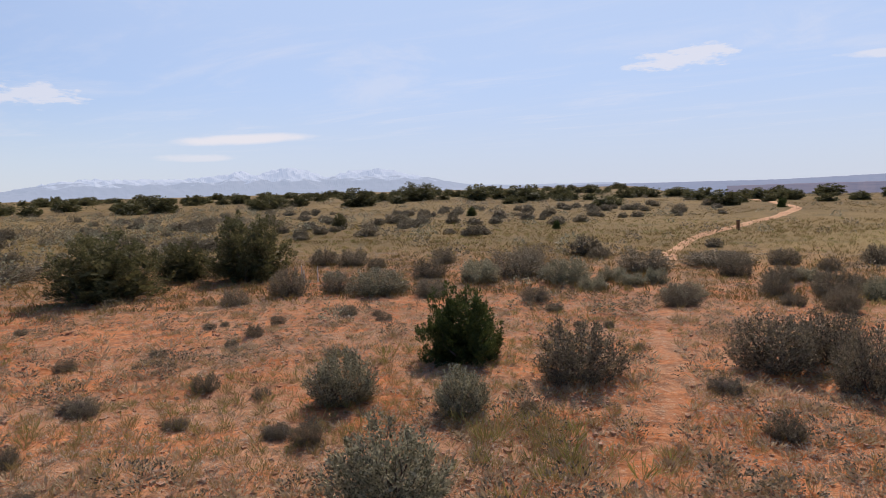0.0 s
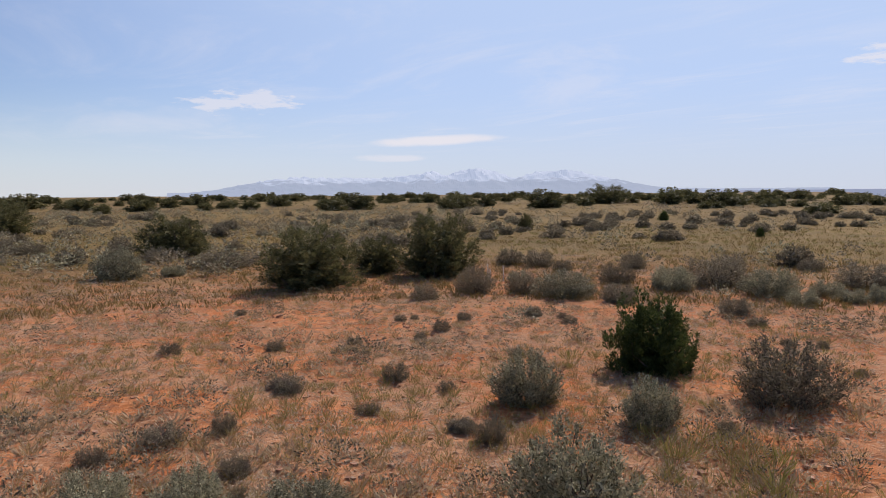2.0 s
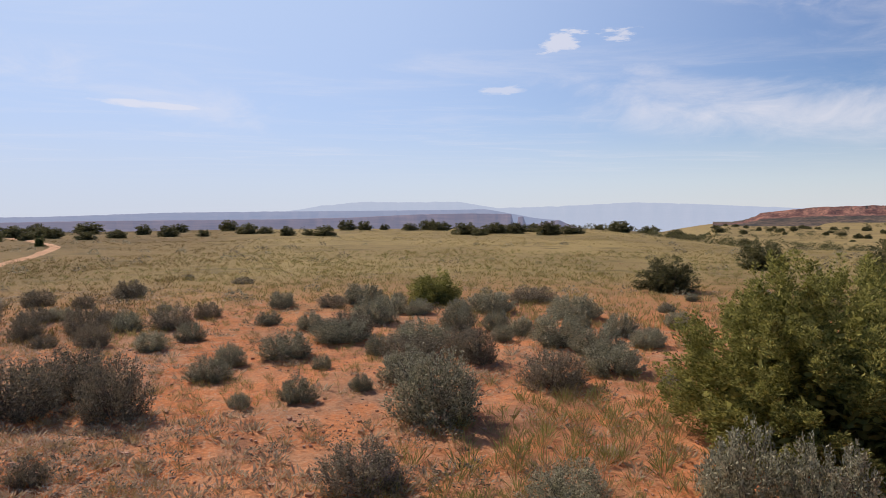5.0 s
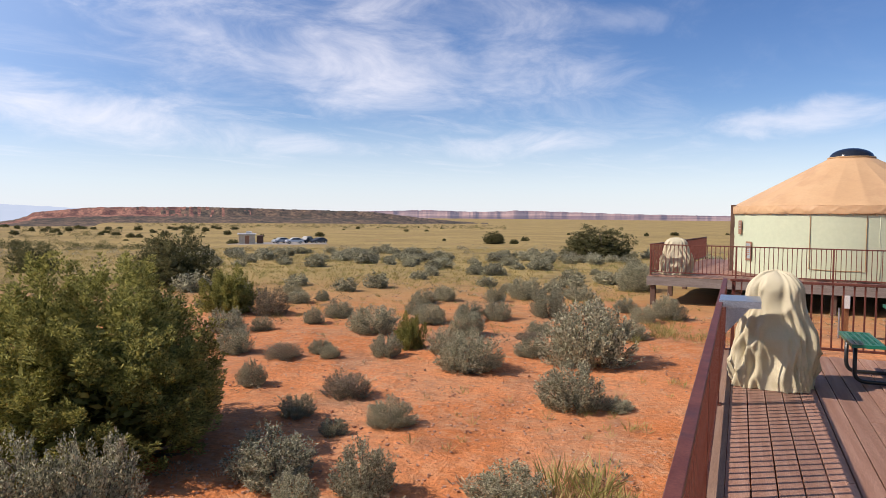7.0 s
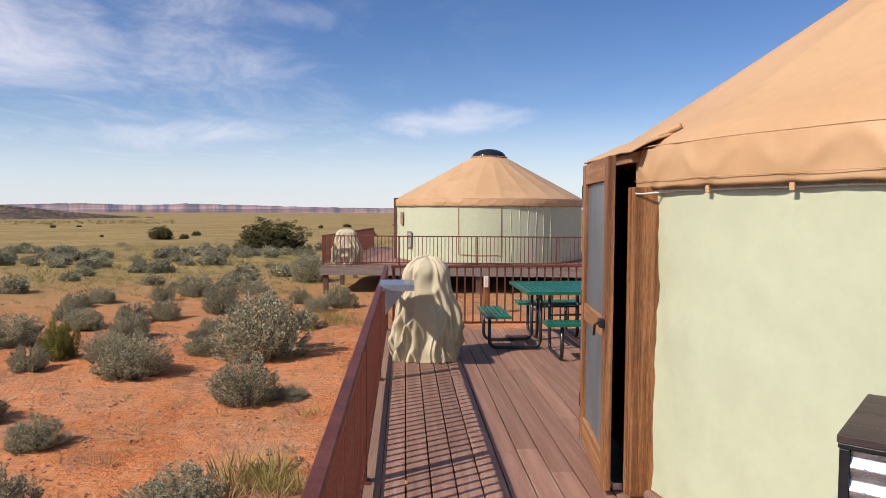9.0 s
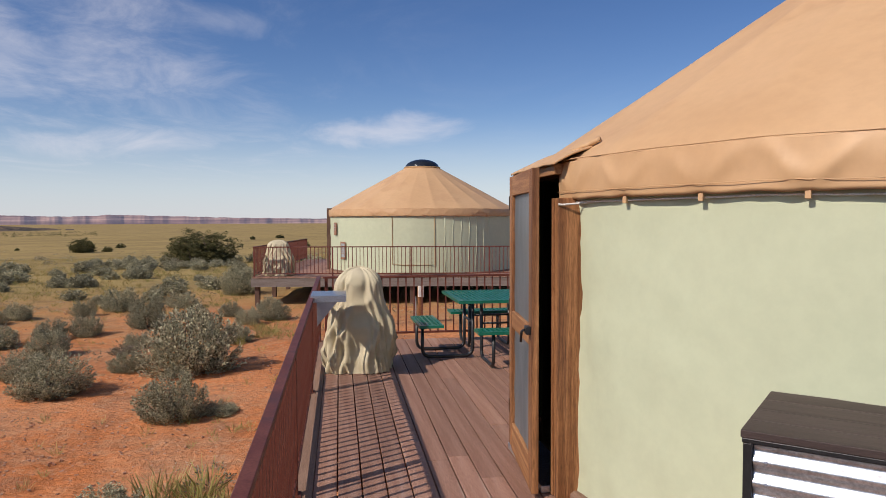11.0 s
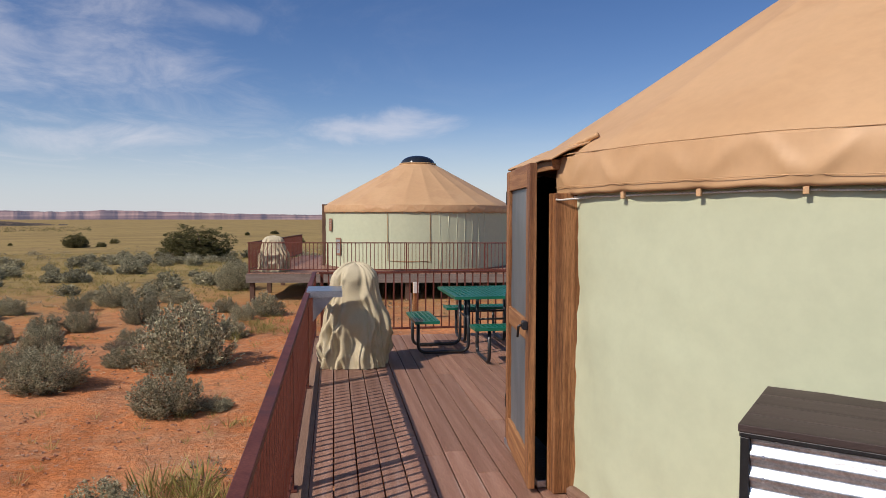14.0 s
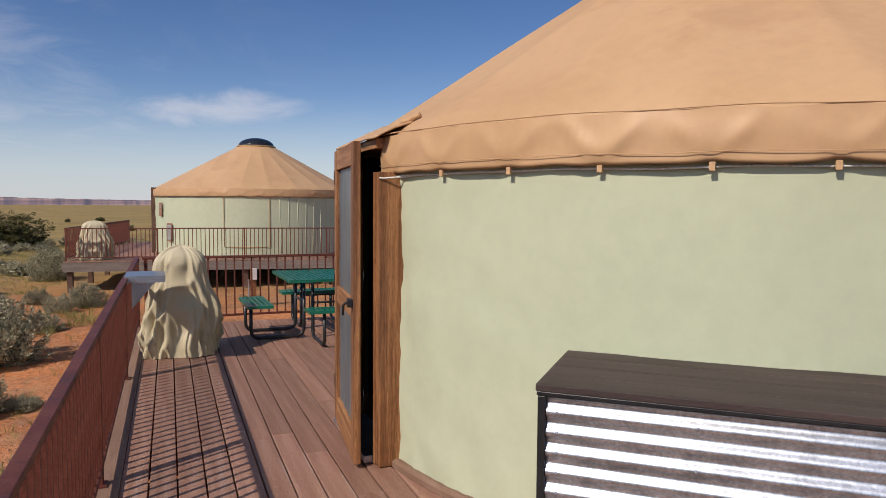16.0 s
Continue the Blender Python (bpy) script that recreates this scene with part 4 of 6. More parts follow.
# ---- door of the nearer yurt ----
def yurt_door():
    ob = thing("door_frame", pose(0, 0, 0), "heavy varnished pine door frame of the nearer yurt", "door frame")
    # jambs, head and threshold
    part("jamb", boxed(1.335, 1.50, 4.255, 4.315, 0.004, 1.838, 0.006), M["doorwood"], ob)
    part("jamb", boxed(1.325, 1.50, 4.3185, 4.36, 0.004, 1.838, 0.006), M["doorwood"], ob)
    part("jamb", boxed(1.335, 1.50, 5.235, 5.34, 0.004, 2.05, 0.006), M["doorwood"], ob)
    part("head", boxed(1.345, 1.50, 4.3625, 5.232, 1.985, 2.05, 0.005), M["doorwood_x"], ob)
    part("threshold", boxed(1.27, 1.52, 4.3625, 5.232, 0.004, 0.05, 0.005), M["steel"], ob, "worn metal threshold")
    # flap of roof fabric drawn over the frame
    bm = bmesh.new()
    rows = []
    for i in range(25):
        y = 4.27 + 1.06 * i / 24
        d = y - C1[1]
        row = []
        for k in range(9):
            s = k / 8
            xa, xb = C1[0] - math.sqrt((R1 - 0.10) ** 2 - d * d), 1.315
            x = xa + (xb - xa) * s
            z = 2.165 - 0.055 * s - 0.055 * s * s + noise.noise((y * 5, s * 2, 1)) * 0.010
            row.append(bm.verts.new((x, y, z)))
        rows.append(row)
    for p, q in zip(rows, rows[1:]):
        for k in range(8):
            bm.faces.new((p[k], q[k], q[k + 1], p[k + 1]))
    ext = bmesh.ops.extrude_face_region(bm, geom=bm.faces[:])
    bmesh.ops.translate(bm, vec=(0, 0, -0.015), verts=[v for v in ext["geom"] if isinstance(v, bmesh.types.BMVert)])
    bmesh.ops.recalc_face_normals(bm, faces=bm.faces)
    part("rain_flap", bm, M["tan"], ob, "tan fabric flap over the door head", True)
    # rolled hem where the flap meets the roof
    roll = []
    for k in range(15):
        u = k / 14
        a = math.pi - 0.0425 + 0.205 - 0.09 * u
        r = R1 - 0.11 + 0.15 * u
        p = Vector((C1[0], C1[1], 0)) + ring_point(r, a, 2.08 + (R1 + 0.05 - r) * 0.66 + 0.004 + 0.012 * noise.noise((k * 0.6, 0, 2)))
        roll.append(p)
    part("rolled_hem", tube(bmesh.new(), roll, 0.017, 8, 0.75), M["tan"], ob, "rolled edge of the tan flap", True)
    bm = tube(bmesh.new(), [(1.335, 4.25, 1.80), (1.36, 4.245, 1.797), (1.45, 4.20, 1.805), (1.50, 4.10, 1.81)], 0.006, 5)
    part("tie_cord", bm, M["cord"], ob)

    leaf = thing("door", pose(1.325, 5.225, 0.03, 0, 0, -5.8), "varnished pine screen door standing ajar", "door")
    W, H, T = 0.945, 1.99, 0.045
    part("stile", boxed(-T, 0, -0.115, 0, 0, H, 0.005), M["doorwood"], leaf)
    part("stile", boxed(-T, 0, -W, -W + 0.115, 0, H, 0.005), M["doorwood"], leaf)
    part("rail", boxed(-T + 0.002, -0.002, -W + 0.117, -0.117, 0, 0.20, 0.004), M["doorwood_x"], leaf)
    part("rail", boxed(-T + 0.002, -0.002, -W + 0.117, -0.117, 0.90, 1.02, 0.004), M["doorwood_x"], leaf)
    part("rail", boxed(-T + 0.002, -0.002, -W + 0.117, -0.117, H - 0.14, H, 0.004), M["doorwood_x"], leaf)
    for z0, z1 in ((0.202, 0.898), (1.022, H - 0.142)):
        bm = bmesh.new()
        g = 14
        vs = [[bm.verts.new((-T / 2 + noise.noise((i * 0.5, k * 0.25, z0)) * 0.006, -W + 0.116 + (W - 0.232) * i / g, z0 + (z1 - z0) * k / g)) for k in range(g + 1)] for i in range(g + 1)]
        for i in range(g):
            for k in range(g):
                bm.faces.new((vs[i][k], vs[i + 1][k], vs[i + 1][k + 1], vs[i][k + 1]))
        part("screen", bm, M["screen"], leaf, "slack grey insect screen", True)
    lock = part("latch", boxed(-T - 0.035, -T, -W + 0.01, -W + 0.075, 0.98, 1.03, 0.006), M["black"], leaf, "black latch")
    part("handle", tube(bmesh.new(), rounded([(-T - 0.034, -W + 0.045, 1.005), (-T - 0.055, -W + 0.045, 1.0), (-T - 0.058, -W + 0.06, 0.93)], 0.012), 0.008, 7), M["black"], lock, "", True)
    for z in (0.25, 1.0, 1.75):
        part("hinge", boxed(-T - 0.004, 0.004, -0.012, 0.012, z, z + 0.10, 0.003), M["black"], leaf)


yurt_door()


# ---- things on the nearer deck ----
def grill_cover(m, label, w=0.78, d=0.62, h=1.19, seed=1):
    """A canvas cover hanging in folds over a grill."""
    ob = thing("covered_grill", m, label, "grill", "covered grills")
    bm = bmesh.new()
    na, nz = 150, 56
    rows = []
    for k in range(nz + 1):
        s = k / nz
        z = h * s
        # rounded hood above, nearly upright sides, slightly flared skirt below
        if s > 0.80:
            f = 0.80 * math.sqrt(max(0.0, 1 - ((s - 0.80) / 0.2004) ** 2.4)) + 0.01
        elif s > 0.52:
            f = 0.94 - 0.13 * ((s - 0.52) / 0.28)
        else:
            f = 0.94 + 0.06 * (1 - s / 0.52)
        row = []
        for i in range(na):
            a = 2 * math.pi * i / na
            ca, sa = math.cos(a), math.sin(a)
            e = 2 / 3.4
            x = math.copysign(abs(ca) ** e, ca) * w / 2 * f
            y = math.copysign(abs(sa) ** e, sa) * d / 2 * f
            fall = smooth(0.86, 0.25, s)
            fold = (noise.noise((ca * 2.1 + 1.5 * s, sa * 2.1, s * 2.2 + seed)) * 0.075 + (0.085 - abs(noise.noise((ca * 3.9 + s * 1.2, sa * 3.9 + s * 1.6, s * 2.6 + seed))) * 0.19 - abs(noise.noise((ca * 8.5 + s * 2.0, sa * 8.5, s * 2.8 + seed))) * 0.06)) * fall + (0.02 - abs(noise.noise((ca * 4, sa * 4 + s * 5, seed + 9.5))) * 0.06) * smooth(1.0, 0.85, s)
            lean = 0.05 * smooth(0.6, 1.0, s)
            x += ca * fold + lean * 0.2 + 0.05 * smooth(0.75, 0.45, s) * smooth(0.1, 0.45, s) * (ca > 0)
            y += sa * fold
            row.append(bm.verts.new((x, y, max(0.006, z + noise.noise((a * 4, s * 3, seed + 2)) * 0.03 * (1 if k else 0.2)))))
        rows.append(row)
    for p, q in zip(rows, rows[1:]):
        for i in range(na):
            bm.faces.new((p[i], p[(i + 1) % na], q[(i + 1) % na], q[i]))
    bm.faces.new(rows[-1])
    part("cover", bm, M["cover"], ob, "creased cream canvas cover", True)
    # loose hem lying on the boards
    bm = bmesh.new()
    rows = []
    for i in range(121):
        a = 2 * math.pi * i / 120
        ca, sa = math.cos(a), math.sin(a)
        e = 2 / 3.4
        x, y = math.copysign(abs(ca) ** e, ca) * w / 2, math.copysign(abs(sa) ** e, sa) * d / 2
        out = 0.03 + 0.05 * abs(noise.noise((a * 5, 0, seed)))
        rows.append([bm.verts.new((x * (1 + g * out), y * (1 + g * out), zz + 0.012 * noise.noise((a * 9, g, seed)))) for g, zz in ((-1.5, 0.09), (0.2, 0.075), (1.0, 0.045), (1.2, 0.018), (0.6, 0.014))])
    for p, q in zip(rows, rows[1:]):
        for k in range(4):
            bm.faces.new((p[k + 1], q[k + 1], q[k], p[k]))
    part("cover_hem", bm, M["cover"], ob, "crumpled hem", True)
    for s in (-1, 1):
        bm = bmesh.new()
        bmesh.ops.create_cone(bm, cap_ends=True, segments=24, radius1=0.085, radius2=0.085, depth=0.035)
        bmesh.ops.bevel(bm, geom=bm.edges[:], offset=0.008, segments=2, affect="EDGES")
        bmesh.ops.rotate(bm, cent=(0, 0, 0), matrix=Matrix.Rotation(math.pi / 2, 3, "Y"), verts=bm.verts)
        bmesh.ops.translate(bm, vec=(-w / 2 + 0.0, s * 0.18, 0.088), verts=bm.verts)
        part("wheel", bm, M["tyre"], ob, "black grill wheel")
    return ob


grill_cover(pose(0.25, 8.25, 0.0, 0, 0, -3), "grill under a creased cream canvas cover by the railing", 0.64, 0.56, 1.17, seed=2)
ob = grill_cover(D2 @ pose(0.62, 0.75, 0.0, 0, 0, 12), "grill under a cream cover on the farther deck", 0.8, 0.7, 1.1, seed=6)


def steel_shelf():
    ob = thing("steel_shelf", pose(-0.235, 7.62, 0.0), "folded sheet-steel shelf clamped to the railing", "shelf")
    bm = boxed(-0.02, 0.34, -0.26, 0.26, 0.935, 0.94)
    box(bm, -0.02, 0.34, -0.264, -0.26, 0.875, 0.94)
    box(bm, 0.336, 0.34, -0.26, 0.26, 0.875, 0.935)
    part("tray", bm, M["steel"], ob)
    for y in (-0.2, 0.2):
        bm = bmesh.new()
        t = [bm.verts.new((x, y + dy, z)) for dy in (-0.003, 0.003) for x, z in ((0.04, 0.934), (0.30, 0.934), (0.04, 0.62))]
        bm.faces.new(t[:3]), bm.faces.new(t[:2:-1])
        for a, b in ((0, 1), (1, 2), (2, 0)):
            bm.faces.new((t[b], t[a], t[a + 3], t[b + 3]))
        part("bracket", bm, M["steel"], ob)


steel_shelf()


def perforated(bm, x0, x1, y0, y1, z0, z1, cell=0.055):
    """Coated expanded-metal sheet: a rim and a lattice with real holes."""
    rim = 0.035
    for a in ((x0, x1, y0, y0 + rim), (x0, x1, y1 - rim, y1), (x0, x0 + rim, y0 + rim, y1 - rim), (x1 - rim, x1, y0 + rim, y1 - rim)):
        box(bm, *a, z0, z1)
    nx, ny = int((x1 - x0) / cell), int((y1 - y0) / cell)
    for i in range(1, nx):
        x = x0 + (x1 - x0) * i / nx
        box(bm, x - 0.011, x + 0.011, y0 + rim, y1 - rim, z1 - 0.012, z1 - 0.002)
    for i in range(1, ny):
        y = y0 + (y1 - y0) * i / ny
        box(bm, x0 + rim, x1 - rim, y - 0.011, y + 0.011, z1 - 0.0125, z1 - 0.0025)
    return bm


def picnic_table(m):
    ob = thing("picnic_table", m, "green coated-metal picnic table with four attached seats", "table")
    part("tabletop", perforated(bmesh.new(), -0.60, 0.60, -0.62, 0.62, 0.715, 0.75), M["green"], ob, "green perforated top")
    seat_me = mesh_of("seat", perforated(bmesh.new(), -0.15, 0.15, -0.45, 0.45, 0.405, 0.44), M["green"])
    for k in range(4):
        rot = Matrix.Rotation(k * math.pi / 2, 4, "Z")
        off = 0.90
        s = shared("seat", seat_me, ob)
        s.matrix_basis = rot @ Matrix.Translation((-off, 0, 0))
        for sy in (-0.27, 0.27):
            path = rounded([(-off - 0.09, sy, 0.406), (-off - 0.09, sy, 0.03), (-0.36, sy, 0.03), (-0.36, sy, 0.714)], 0.11)
            bm = tube(bmesh.new(), path, 0.021, 8)
            bm.transform(rot)
            part("leg", bm, M["black"], ob, "bent black tube leg", True)
        bm = tube(bmesh.new(), [(-off + 0.08, -0.27, 0.40), (-off + 0.08, 0.27, 0.40)], 0.014, 6)
        bm.transform(rot)
        part("crossbar", bm, M["black"], ob, "", True)
        bm = tube(bmesh.new(), [(-0.36, -0.27, 0.44), (-0.36, 0.27, 0.44)], 0.014, 6)
        bm.transform(rot)
        part("crossbar", bm, M["black"], ob, "", True)


picnic_table(pose(2.02, 8.92, 0.0, 0, 0, 1))


def storage_box(m):
    """A lidded box: dark composite top and frame, corrugated steel panels."""
    L_, D_, H_ = 1.62, 0.66, 0.93
    ob = thing("storage_box", m, "storage box of corrugated steel with a dark plank lid", "box")
    lid = part("lid", boxed(-0.004, L_ + 0.004, -0.004, 0.03, H_ - 0.022, H_ - 0.0045, 0.003), M["black"], ob, "black trim under the lid")
    for i in range(4):
        y0 = -0.008 + (D_ + 0.016) * i / 4
        part("plank", boxed(-0.008, L_ + 0.008, y0 + 0.002, y0 + (D_ + 0.016) / 4 - 0.002, H_ - 0.004, H_ + 0.024, 0.003), M["lid"], ob)
    for x in (0, L_ - 0.03):
        for y in (0, D_ - 0.03):
            part("corner_post", boxed(x, x + 0.03, y, y + 0.03, 0.004, H_ - 0.023, 0.003), M["black"], ob)
    for y in (0.004, D_ - 0.040):
        part("frame_bar", boxed(0.046, L_ - 0.046, y, y + 0.036, 0.03, 0.07), M["black"], ob)

    def corrugated(length, n):
        bm = bmesh.new()
        rows = []
        for k in range(n + 1):
            z = 0.07 + (H_ - 0.10) * k / n
            w = math.sin(k / n * 2 * math.pi * 10.5)
            rows.append([bm.verts.new((x, w * 0.011, z)) for x in np.linspace(0, length, 8)])
        for p, q in zip(rows, rows[1:]):
            for i in range(7):
                bm.faces.new((p[i], p[i + 1], q[i + 1], q[i]))
        return bm

    fr = part("front_panel", corrugated(L_ - 0.064, 136), M["zinc"], ob, "shiny corrugated steel panel", True)
    fr.location = (0.032, 0.020, 0)
    bk = part("back_panel", corrugated(L_ - 0.064, 136), M["zinc"], ob, "", True)
    bk.location = (0.032, D_ - 0.020, 0)
    for x in (0.022, L_ - 0.022):
        sd = part("side_panel", corrugated(D_ - 0.092, 136), M["zinc"], ob, "", True)
        sd.location, sd.rotation_euler = (x, 0.046, 0), (0, 0, math.pi / 2)
    sc = bmesh.new()
    bmesh.ops.create_uvsphere(sc, u_segments=8, v_segments=5, radius=0.009)
    sc_me = mesh_of("screw", sc, M["steel"])
    for k in range(8):
        z = 0.07 + (H_ - 0.10) * (k + 2.75) / 10.5
        shared("screw", sc_me, ob, (0.075, 0.012, z))
        if k % 2:
            shared("screw", sc_me, ob, (L_ * 0.36, 0.012, z))


storage_box(pose(1.465, 2.515, 0.0, 0, 0, -42.2))


# ---- by the farther deck ----
def notice(m, w, h, label, paper):
    ob = thing("notice_sign", m, label, "sign", "signs on the yurt")
    part("board", boxed(-w / 2, w / 2, -0.012, 0, -h / 2, h / 2, 0.003), M["sign"], ob)
    if paper:
        part("sheet", boxed(-w * 0.36, w * 0.36, -0.017, -0.013, -h * 0.40, h * 0.40), M["paper"], ob)
        for k in range(5):
            part("text_bar", boxed(-w * 0.28, w * (0.28 - 0.06 * (k % 3)), -0.0195, -0.0175, h * (0.22 - 0.11 * k), h * (0.26 - 0.11 * k)), M["sign"], ob)
    else:
        for k in range(3):
            part("text_bar", boxed(-w * 0.32, w * (0.32 - 0.08 * (k % 2)), -0.016, -0.0135, h * (0.28 - 0.2 * k), h * (0.34 - 0.2 * k)), M["paper"], ob)


for ang, zz, ww, hh, pp, lab in ((-159, 1.42, 0.24, 0.42, False, "small brown sign beside the yurt door"), (-149, 0.72, 0.30, 0.56, True, "framed notice with a printed sheet on the wall")):
    a = radians(ang)
    p = Vector((C2[0], C2[1], 0)) + ring_point(R2 + 0.035, a, zz)
    notice(pose(p.x, p.y, p.z, 0, 0, ang + 90), ww, hh, lab, pp)
part_post = thing("yurt_door_post", pose(0, 0, 0), "dark timber door post at the side of the farther yurt", "door frame")
for da in (-0.155, 0.155):
    p = Vector((C2[0], C2[1], 0)) + ring_point(R2 + 0.03, radians(176) + da, 0)
    part("jamb", boxed(p.x - 0.09, p.x + 0.09, p.y - 0.05, p.y + 0.05, 0.004, 2.12, 0.005), M["frame_wood"], part_post)


def utility_post(m):
    ob = thing("utility_post", m, "wooden post with a small white meter box", "post")
    part("post", boxed(-0.06, 0.06, -0.05, 0.05, -0.2, 0.95, 0.006), M["doorwood"], ob)
    part("meter_box", boxed(-0.065, 0.065, -0.12, -0.052, 0.70, 0.97, 0.008), M["cord"], ob, "white box")
    part("conduit", tube(bmesh.new(), [(-0.11, 0.0, -0.2), (-0.11, 0.0, 0.7)], 0.02, 7), M["steel"], ob)


utility_post(pose(2.0, 17.2, -0.88, 0, 0, 5))


# ---- the far plain: toilet block, cars, lot ----
def car(m, paint, label, tall=1.5):
    ob = thing("car", m, label, "car", "parked cars")
    bm = bmesh.new()
    prof = ((-2.2, 0.35), (-2.25, 0.75), (-1.9, 0.95), (-1.1, 1.0), (-0.55, tall), (1.2, tall), (1.95, 1.0), (2.2, 0.9), (2.25, 0.4))
    sides = [[bm.verts.new((x, y * (0.82 if z > 1.1 else 1), z)) for x, z in prof] for y in (-0.88, 0.88)]
    bm.faces.new(sides[0]), bm.faces.new(sides[1][::-1])
    for i in range(len(prof)):
        j = (i + 1) % len(prof)
        bm.faces.new((sides[0][j], sides[0][i], sides[1][i], sides[1][j]))
    bmesh.ops.bevel(bm, geom=bm.edges[:], offset=0.06, segments=2, affect="EDGES")
    body = part("body", bm, paint, ob)
    for y in (-0.80, 0.80):
        bm = bmesh.new()
        vs = [bm.verts.new((x, y * (1.045 if z < 1.1 else 0.97), z)) for x, z in ((-0.95, 1.04), (-0.5, tall - 0.09), (1.1, tall - 0.09), (1.7, 1.04))]
        bm.faces.new(vs)
        ext = bmesh.ops.extrude_face_region(bm, geom=bm.faces[:])
        bmesh.ops.translate(bm, vec=(0, 0.03 * (1 if y > 0 else -1), 0), verts=[v for v in ext["geom"] if isinstance(v, bmesh.types.BMVert)])
        part("side_window", bm, M["glass"], body)
    for x in (-1.4, 1.4):
        for y in (-0.82, 0.82):
            bm = bmesh.new()
            bmesh.ops.create_cone(bm, cap_ends=True, segments=18, radius1=0.34, radius2=0.34, depth=0.22)
            bmesh.ops.rotate(bm, cent=(0, 0, 0), matrix=Matrix.Rotation(math.pi / 2, 3, "X"), verts=bm.verts)
            bmesh.ops.translate(bm, vec=(x, y, 0.34), verts=bm.verts)
            w = part("wheel", bm, M["tyre"], ob)
            bm = bmesh.new()
            bmesh.ops.create_cone(bm, cap_ends=True, segments=14, radius1=0.2, radius2=0.2, depth=0.24)
            bmesh.ops.rotate(bm, cent=(0, 0, 0), matrix=Matrix.Rotation(math.pi / 2, 3, "X"), verts=bm.verts)
            bmesh.ops.translate(bm, vec=(x, y, 0.34), verts=bm.verts)
            part("rim", bm, M["steel"], w)


def far_plain():
    gz = ground_at(-112.9, 141.3)
    ob = thing("toilet_block", pose(-112.9, 141.3, gz, 0, 0, 38), "small beige block building with a pale roof", "building")
    part("wall", boxed(-2.7, 1.2, -2.0, 2.0, -0.3, 2.35), M["beige"], ob)
    part("roof", boxed(-3.0, 1.5, -2.3, 2.3, 2.35, 2.62, 0.03), M["roofgrey"], ob)
    part("vent", boxed(-0.9, 0.5, -0.6, 0.6, 2.62, 3.1, 0.03), M["roofgrey"], ob)
    part("porch_screen", boxed(1.6, 3.2, -1.8, 1.8, -0.3, 2.1), M["frame_wood"], ob, "dark timber screen")
    part("door", boxed(-1.2, -0.2, -2.06, -2.003, 0.02, 2.05), M["sign"], ob)
    bm = bmesh.new()
    nx = 16
    rows = [[bm.verts.new((0, 0, 0)) for k in range(9)] for i in range(nx + 1)]
    for i in range(nx + 1):
        for k in range(9):
            c, s = math.cos(radians(38)), math.sin(radians(38))
            lx, ly = -6 + 26 * i / nx, -5 + 11 * k / 8 + noise.noise((i * 0.4, k, 0)) * 1.2
            x, y = -112.9 + lx * c - ly * s, 141.3 + lx * s + ly * c
            rows[i][k].co = (x, y, ground_at(x, y) + (0.12 if 0 < i < nx and 0 < k < 8 else -0.1))
    for p, q in zip(rows, rows[1:]):
        for k in range(8):
            bm.faces.new((p[k], q[k], q[k + 1], p[k + 1]))
    tagged(part("parking_lot", bm, M["asphalt"], smooth_faces=True), "grey gravel parking lot on the plain", "parking lot", kind="structure")
    for px, py, yawc, paint, lab, tall in ((7.5, 0.5, 30, "carsilver", "silver car parked on the lot", 1.45), (10.8, -0.8, 10, "carwhite", "white car parked on the lot", 1.5), (14.0, 1.2, 50, "cardark", "dark pickup-sized car parked on the lot", 1.75), (17.0, 0.2, 35, "cardark", "dark car parked at the end of the lot", 1.5)):
        c, s = math.cos(radians(38)), math.sin(radians(38))
        x, y = -112.9 + px * c - py * s, 141.3 + px * s + py * c
        car(pose(x, y, ground_at(x, y) + 0.10, 0, 0, 38 + yawc), M[paint], lab, tall)


far_plain()


def stakes():
    """Thin pale stakes that mark a plot beside the junipers."""
    for i, (x, y) in enumerate(((-11.2, -15.7), (-11.5, -15.5), (-11.75, -15.85), (-11.4, -16.1))):
        ob = tagged(part("stake", tube(bmesh.new(), [(x, y, ground_at(x, y) - 0.1), (x + 0.01, y, ground_at(x, y) + 0.34 + 0.03 * i)], 0.014, 6), M["cord"]), "thin pale stake standing in the ground", "stake", "marker stakes")
    x, y = -35.6, -13.6
    ob = thing("trail_marker", pose(x, y, ground_at(x, y)), "short wooden trail marker post by the path", "post")
    part("post", boxed(-0.07, 0.07, -0.07, 0.07, -0.2, 0.46, 0.01), M["doorwood"], ob)
    part("cap", boxed(-0.085, 0.085, -0.085, 0.085, 0.462, 0.49, 0.01), M["frame_wood"], ob)


stakes()


# ---- plants ----
def unit(v):
    return v / np.maximum(np.linalg.norm(v, axis=-1, keepdims=True), 1e-9)


def leaves(rng, base, direction, length, width, jitter=0.5):
    """Narrow pointed leaves as quads: at base, along direction. Arrays of verts and faces."""
    n = len(base)
    d = unit(direction + rng.normal(0, jitter, (n, 3)))
    side = unit(np.cross(d, rng.normal(0, 1, (n, 3))))
    ln = (length * rng.uniform(0.6, 1.3, n))[:, None]
    wd = (width * rng.uniform(0.7, 1.2, n))[:, None]
    mid = base + d * ln * 0.55
    v = np.stack([base, mid + side * wd / 2, base + d * ln, mid - side * wd / 2], 1).reshape(-1, 3)
    return v, np.arange(4 * n).reshape(-1, 4)


